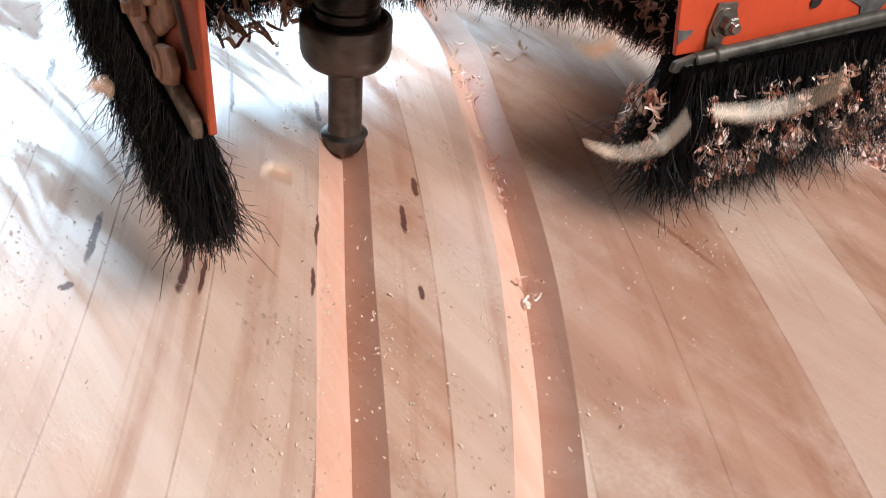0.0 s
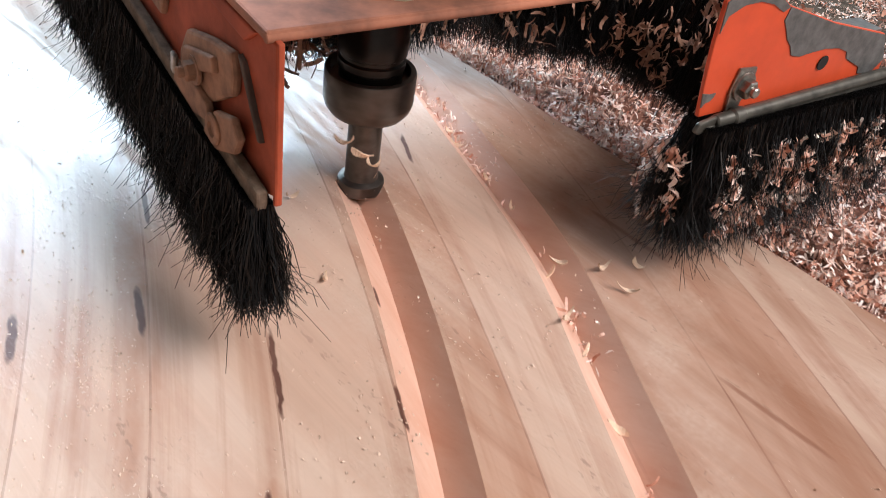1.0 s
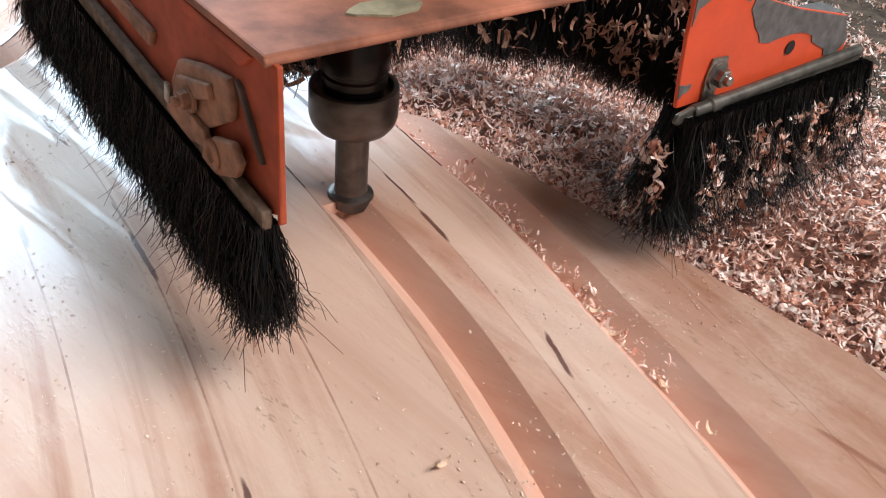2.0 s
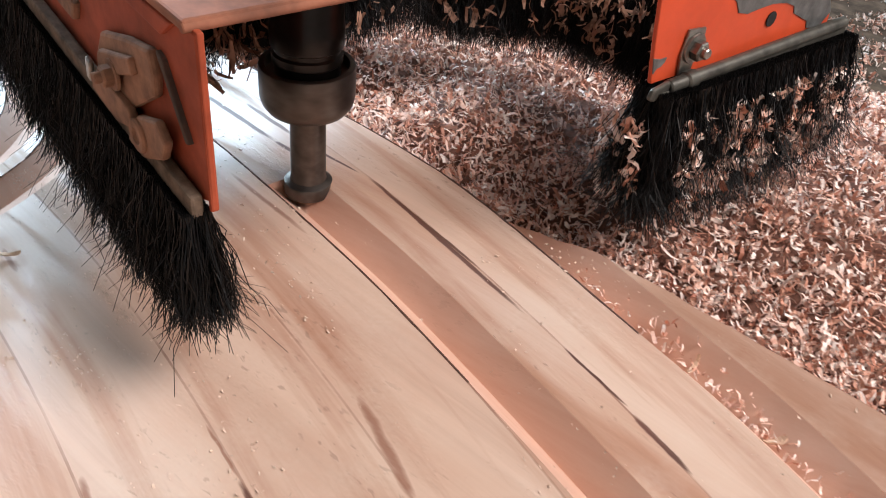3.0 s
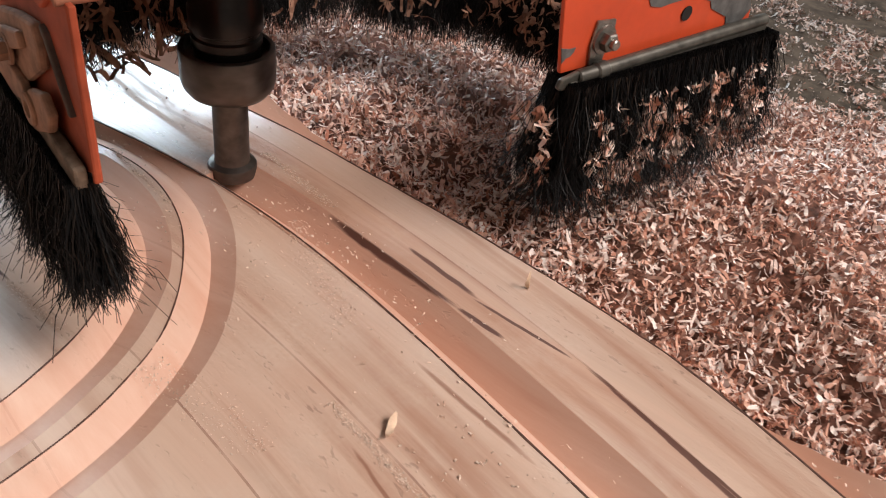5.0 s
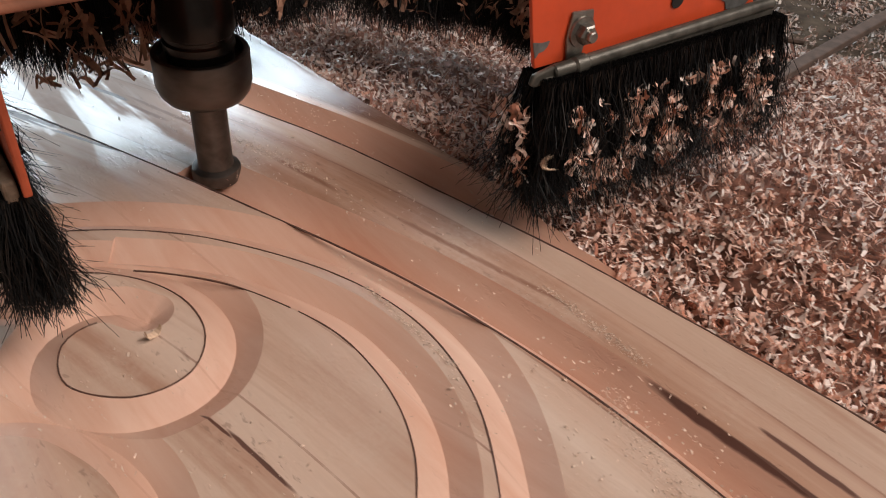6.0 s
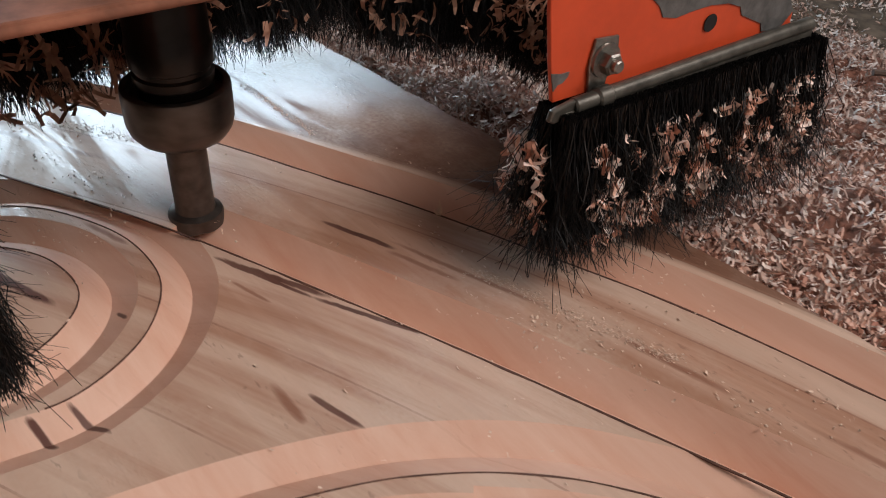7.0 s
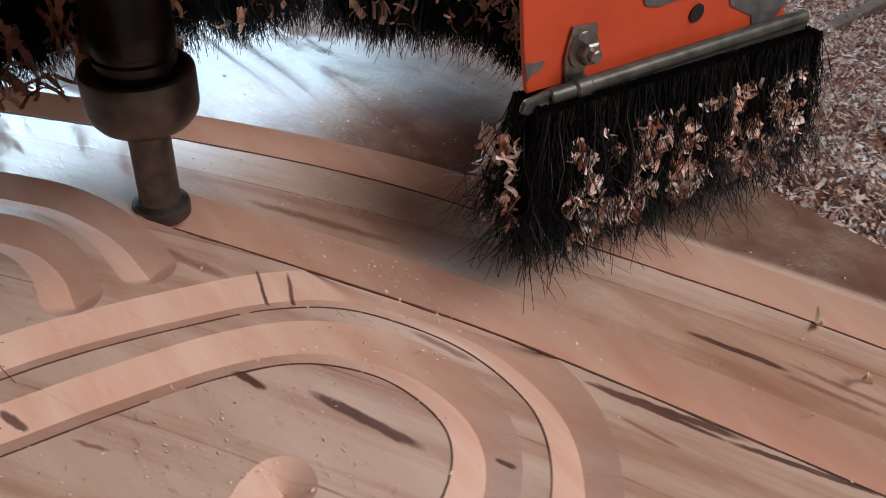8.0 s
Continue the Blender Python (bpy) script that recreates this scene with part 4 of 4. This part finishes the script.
# front plate with bare patches, bolt, hole and rail
plate = part("front_plate", sheet([(0.2235, 0.0880), (0.2195, 0.1075), (0.2160, 0.1287), (0.2145, 0.150), (0.222, 0.157), (0.245, 0.155), (0.2652, 0.1425), (0.3122, 0.1280), (0.3670, 0.1151), (0.3790, 0.0980), (0.3800, 0.0880)], 0.0026, "x", -0.0085), ORANGE, shoe, "bright orange front plate with chipped paint")
part("bare_patch", sheet([(0.2652, 0.1420), (0.2640, 0.1350), (0.2690, 0.1290), (0.2725, 0.1240), (0.2780, 0.1195), (0.2815, 0.1140), (0.2900, 0.1120), (0.3000, 0.1130), (0.3120, 0.1135), (0.3250, 0.1120), (0.3345, 0.1085), (0.3370, 0.1040), (0.3460, 0.1000), (0.3540, 0.0965), (0.3560, 0.0920), (0.3700, 0.0900), (0.3780, 0.0980), (0.3665, 0.1146), (0.3122, 0.1275)], 0.0007, "x", -0.0100, 0), BARE, plate, "bare grey metal where paint flaked off")
part("bare_patch", sheet([(0.2226, 0.0937), (0.2204, 0.1021), (0.2260, 0.1008), (0.2305, 0.1008), (0.2295, 0.0985), (0.2272, 0.0965), (0.2245, 0.0962)], 0.0007, "x", -0.0100, 0), BARE, plate)
part("bare_patch", sheet([(0.2150, 0.1495), (0.2166, 0.1340), (0.2185, 0.1425), (0.2280, 0.1468), (0.2393, 0.1475), (0.2500, 0.1450), (0.2600, 0.1400), (0.2645, 0.1420), (0.245, 0.1545), (0.2225, 0.1565)], 0.0007, "x", -0.0100, 0), BARE, plate)
part("top_flange", slab([tuple((FRAME @ Vector(q)).xy) for q in ((0.266, -0.0075, 0), (0.366, -0.0075, 0), (0.366, 0.008, 0), (0.266, 0.016, 0))], 0.1155, 0.1170), BARE, plate)
part("plate_hole", lathe([(0.0042, 0), (0.0042, 0.0004)], 20), HOLE, plate, "drilled hole").matrix_basis = FRAME @ Matrix.Translation((0.3148, -0.0102, 0.1048)) @ Matrix.Rotation(radians(90), 4, "X")
rail = part("brush_rail", rod((0.2300, -0.0150, 0.0872), (0.389, -0.0150, 0.0912), 0.0036), DULL, shoe, "dull zinc-plated brush rail", True)
part("rail_skirt", sheet([(0.224, 0.0785), (0.389, 0.0830), (0.389, 0.0900), (0.224, 0.0860)], 0.0075, "x", -0.0140, 0.001), DULL, rail)
part("rail_crimp", sheet([(0.2165, 0.0838), (0.2195, 0.0820), (0.2300, 0.0835), (0.2340, 0.0845), (0.2340, 0.0900), (0.2290, 0.0905), (0.2180, 0.0885)], 0.0030, "x", -0.0150, 0.0010), DULL, rail, "flattened rail end")
strap = part("clamp_strap", sheet([(0.2425, 0.0845), (0.2500, 0.0840), (0.2520, 0.0950), (0.2565, 0.0980), (0.2550, 0.1120), (0.2420, 0.1130), (0.2400, 0.1000)], 0.0016, "x", -0.0108, 0.0005), ZINC, shoe, "bent zinc clamp strap")
part("strap_loop", rod((0.2425, -0.0150, 0.0874), (0.2515, -0.0150, 0.0876), 0.0047), DULL, strap, "", True)
part("strap_bolt", hex_bolt((0.2485, -0.0115, 0.1025), (0, -1, 0), 0.0052), ZINC, strap, "hexagon bolt on a washer")

# brushes
strip_brush((-0.0062, 0.000), (-0.0062, 0.285), (1, 0), 0.011, 0.0885, 0.0370, 16000, 21, "black bristle skirt under the side wall", splay=0.0045, wild=0.26, stray=0.004, rise=0.026, frizz=2.2, lift=0.028)
strip_brush((0.222, -0.0135), (0.394, -0.0135), (0, 1), 0.022, 0.086, 0.0215, 12000, 22, "black bristle skirt under the front plate", splay=0.007, wild=0.42, stray=0.010, frizz=3.4)
strip_brush((0.020, 0.212), (0.262, 0.212), (0, 1), 0.030, 0.120, 0.046, 11000, 23, "black bristle skirt along the back of the shoe", splay=0.014, wild=0.30, stray=0.010, frizz=2.6)
strip_brush((0.258, 0.206), (0.322, 0.146), (0.684, 0.729), 0.028, 0.108, 0.034, 5200, 25, "black bristle skirt across the back corner", splay=0.013, wild=0.30, stray=0.012, frizz=2.6)
strip_brush((0.345, 0.014), (0.330, 0.140), (1, 0), 0.026, 0.105, 0.033, 6500, 24, "black bristle skirt beside the front plate", splay=0.013, wild=0.30, stray=0.012, frizz=2.6)
caught((0.235, -0.0135), (0.385, -0.0135), (0, -1), 0.024, 0.070, 0.026, 2600, 31, (0.004, 0.012), flare=0.008)
caught((0.220, -0.020), (0.226, 0.012), (-1, 0), 0.010, 0.070, 0.022, 320, 32, (0.005, 0.013))
caught((0.236, 0.004), (0.275, 0.012), (0, 1), 0.002, 0.075, 0.028, 160, 36)
# those at the back and right of the shoe are a darker brown
caught((0.345, 0.012), (0.330, 0.14), (-1, 0), 0.056, 0.125, 0.045, 800, 33, (0.005, 0.013), BROWN_CHIP)
caught((0.150, 0.212), (0.255, 0.212), (0, -1), 0.064, 0.120, 0.055, 120, 34, (0.006, 0.016), BROWN_CHIP)
caught((0.258, 0.206), (0.322, 0.146), (-0.684, -0.729), 0.060, 0.120, 0.045, 200, 37, (0.006, 0.016), BROWN_CHIP)
caught((0.010, 0.205), (0.150, 0.212), (0, -1), 0.060, 0.125, 0.040, 700, 38, (0.010, 0.024), BROWN_CHIP)

# ---- loose shavings on the panel ----
LOOSE = []
random.seed(17)
CURL = [curl_mesh("wood_shaving", random.uniform(0.009, 0.017), random.uniform(0.0016, 0.0034), random.uniform(1.0, 3.6), random.uniform(-2.5, 2.5), FLYING, 9) for _ in range(9)]
for k, (a, p) in enumerate([(-0.033, 0.171), (-0.043, 0.152), (-0.116, 0.021), (-0.183, 0.046), (-0.060, 0.135), (-0.027, 0.104), (-0.023, 0.149), (-0.585, 0.031), (-0.56, 0.12),
                            (-0.845, 0.050), (-1.052, 0.176)]):
    chip = tagged(new("wood_shaving", CURL[k % 9]), "curled pale shaving lying on the carved panel", "wood shaving", "shavings on the panel")
    chip.matrix_basis = pose(a, p, 0.002, random.uniform(-15, 15), random.uniform(-15, 15), random.uniform(0, 360))
    LOOSE.append((chip, chip.matrix_basis.copy()))

# shavings lying down in the outer groove
for k, (a, p) in enumerate([(-0.205, 0.188), (-0.188, 0.181), (-0.150, 0.170), (-0.118, 0.160), (-0.275, 0.213), (-0.322, 0.226), (-0.062, 0.131), (-0.010, 0.103), (0.030, 0.079)]):
    chip = tagged(new("wood_shaving", CURL[k % 9]), "curled pale shaving lying in a carved groove", "wood shaving", "shavings on the panel")
    chip.matrix_basis = pose(a, p, -0.0085, random.uniform(-25, 25), random.uniform(-25, 25), random.uniform(0, 360))
    LOOSE.append((chip, chip.matrix_basis.copy()))

# ---- flying shavings ----


def feed_at(t):
    for (t0, *p), (t1, *q) in zip(FEED, FEED[1:]):
        if t <= t1:
            k = (t - t0) / (t1 - t0)
            return Vector(p).lerp(Vector(q), k)
    return Vector(FEED[-1][1:])


def on_table(t, a, p, z):
    """A place of the table's own frame, in the world at t seconds."""
    return feed_at(t) + RUN * a + ACROSS * p + Vector((0, 0, z))


def flight(chip, start, via, land, spin):
    """A shaving that lies in the wood until the bit throws it: start and land are seconds, via a place that it passes half-way, in the world."""
    rows = []
    f0, f1 = feed_at(start), feed_at(land[0])
    throw = Vector((0.004, -0.004, 0.004))
    down = Vector((land[1], land[2], 0.004))
    t = 0.0
    while t < 8.001:
        if t <= start:
            at, turn = throw - f0 + feed_at(t) - Vector((0, 0, 0.012)) * min(1, (start - t) * 8), 0
        elif t >= land[0]:
            at, turn = down - f1 + feed_at(t), 1
        else:
            k = (t - start) / (land[0] - start)
            top = 2 * Vector(via) - 0.5 * throw - 0.5 * down
            at, turn = throw * (1 - k) ** 2 + top * 2 * k * (1 - k) + down * k * k, k
        rows.append((t, pose(*at, spin[0] * turn, spin[1] * turn, spin[2] * turn)))
        t = round(t + 0.1, 2)
    return chip, rows


FLIGHTS = []
random.seed(29)
for start, via, land in [(0.8, (0.010, -0.060, 0.055), (1.2, 0.03, -0.16)), (0.9, (-0.018, -0.055, 0.050), (1.3, -0.05, -0.14)), (0.9, (0.030, -0.075, 0.045), (1.3, 0.10, -0.17)),
                         (1.0, (0.050, -0.11, 0.06), (1.4, 0.13, -0.20)), (1.1, (0.0, -0.08, 0.05), (1.5, 0.02, -0.17)), (1.3, (0.04, -0.10, 0.04), (1.7, 0.06, -0.18)),
                         (2.6, (0.16, 0.02, 0.075), (3.0, 0.27, 0.05)), (2.7, (0.11, 0.00, 0.05), (3.1, 0.22, -0.02)), (4.5, (0.06, -0.04, 0.05), (4.9, 0.15, -0.07)),
                         (4.5, (0.12, 0.0, 0.04), (4.9, 0.20, 0.0)), (5.8, (0.18, -0.04, 0.05), (6.2, 0.30, -0.03)), (7.3, (0.14, -0.03, 0.04), (7.7, 0.26, -0.05))]:
    chip = tagged(new("wood_shaving", CURL[random.randrange(9)]), "pale shaving thrown up by the spinning bit", "wood shaving", "flying shavings")
    FLIGHTS.append(flight(chip, start, via, land, [random.uniform(-160, 160) for _ in range(3)]))
# the first handful is already in the air close before the lens
for place, size in [((0.056, -0.244, 0.137), 1.9), ((0.005, -0.237, 0.148), 1.6), ((0.128, -0.213, 0.171), 1.6), ((0.143, -0.241, 0.161), 2.4), ((0.170, -0.238, 0.176), 2.6)]:
    chip = tagged(new("wood_shaving", curl_mesh("wood_shaving", 0.011 * size, 0.0045 * size, random.uniform(0.6, 1.6), random.uniform(-1, 1), FLYING)), "large pale shaving flung towards the lens", "wood shaving", "flying shavings")
    end = Vector((place[0] * 1.5, place[1] - 0.19, 0.004)) - feed_at(0.2)
    rows = [(0.0, pose(*place, 20, 30, random.uniform(0, 180)))]
    rows += [(0.1, pose(*(Vector(place).lerp(end + feed_at(0.1), 0.5) + Vector((0, 0, 0.01))), 60, 20, 60))]
    rows += [(t, pose(*(end + feed_at(t)), 20, 10, 120)) for t, *_ in FEED if t > 0.2]
    rows.insert(2, (0.2, pose(*(end + feed_at(0.2)), 20, 10, 120)))
    FLIGHTS.append((chip, rows))


def bit_reaches(a):
    """When the bit comes to the place a along the boards."""
    for (t0, x0, y0, _), (t1, x1, y1, _) in zip(FEED, FEED[1:]):
        a0, a1 = -(x0 * RUN.x + y0 * RUN.y), -(x1 * RUN.x + y1 * RUN.y)
        if a1 <= a <= a0:
            return t0 + (t1 - t0) * (a0 - a) / max(a0 - a1, 1e-6)
    return 9.0


def motions():
    for thing in (PANEL, table, DRIFT, CRUMBS, GROOVE_SHAVINGS, TWIG):
        carry(thing)
    for chip, m in LOOSE:
        walk(chip, [(t, pose(x, y, z, 0, 0, GRAIN) @ m) for t, x, y, z in FEED])
    for chip, rows in FLIGHTS:
        walk(chip, rows)
    for wedge, a in UNCUT:
        t = bit_reaches(a)
        if t < 7.9:
            # the bit clears this wedge as it passes
            walk(wedge, [(0.0, pose(0, 0, 0)), (max(t - 0.034, 0.034), pose(0, 0, 0)), (max(t, 0.034) + 0.034, pose(0, 0, -0.026)), (8.0, pose(0, 0, -0.026))])
    for turning in (NUT, BIT):
        walk(turning, [(i / FPS, pose(0, 0, 0, 0, 0, (i * 76) % 360)) for i in range(8 * FPS + 1)])


motions()
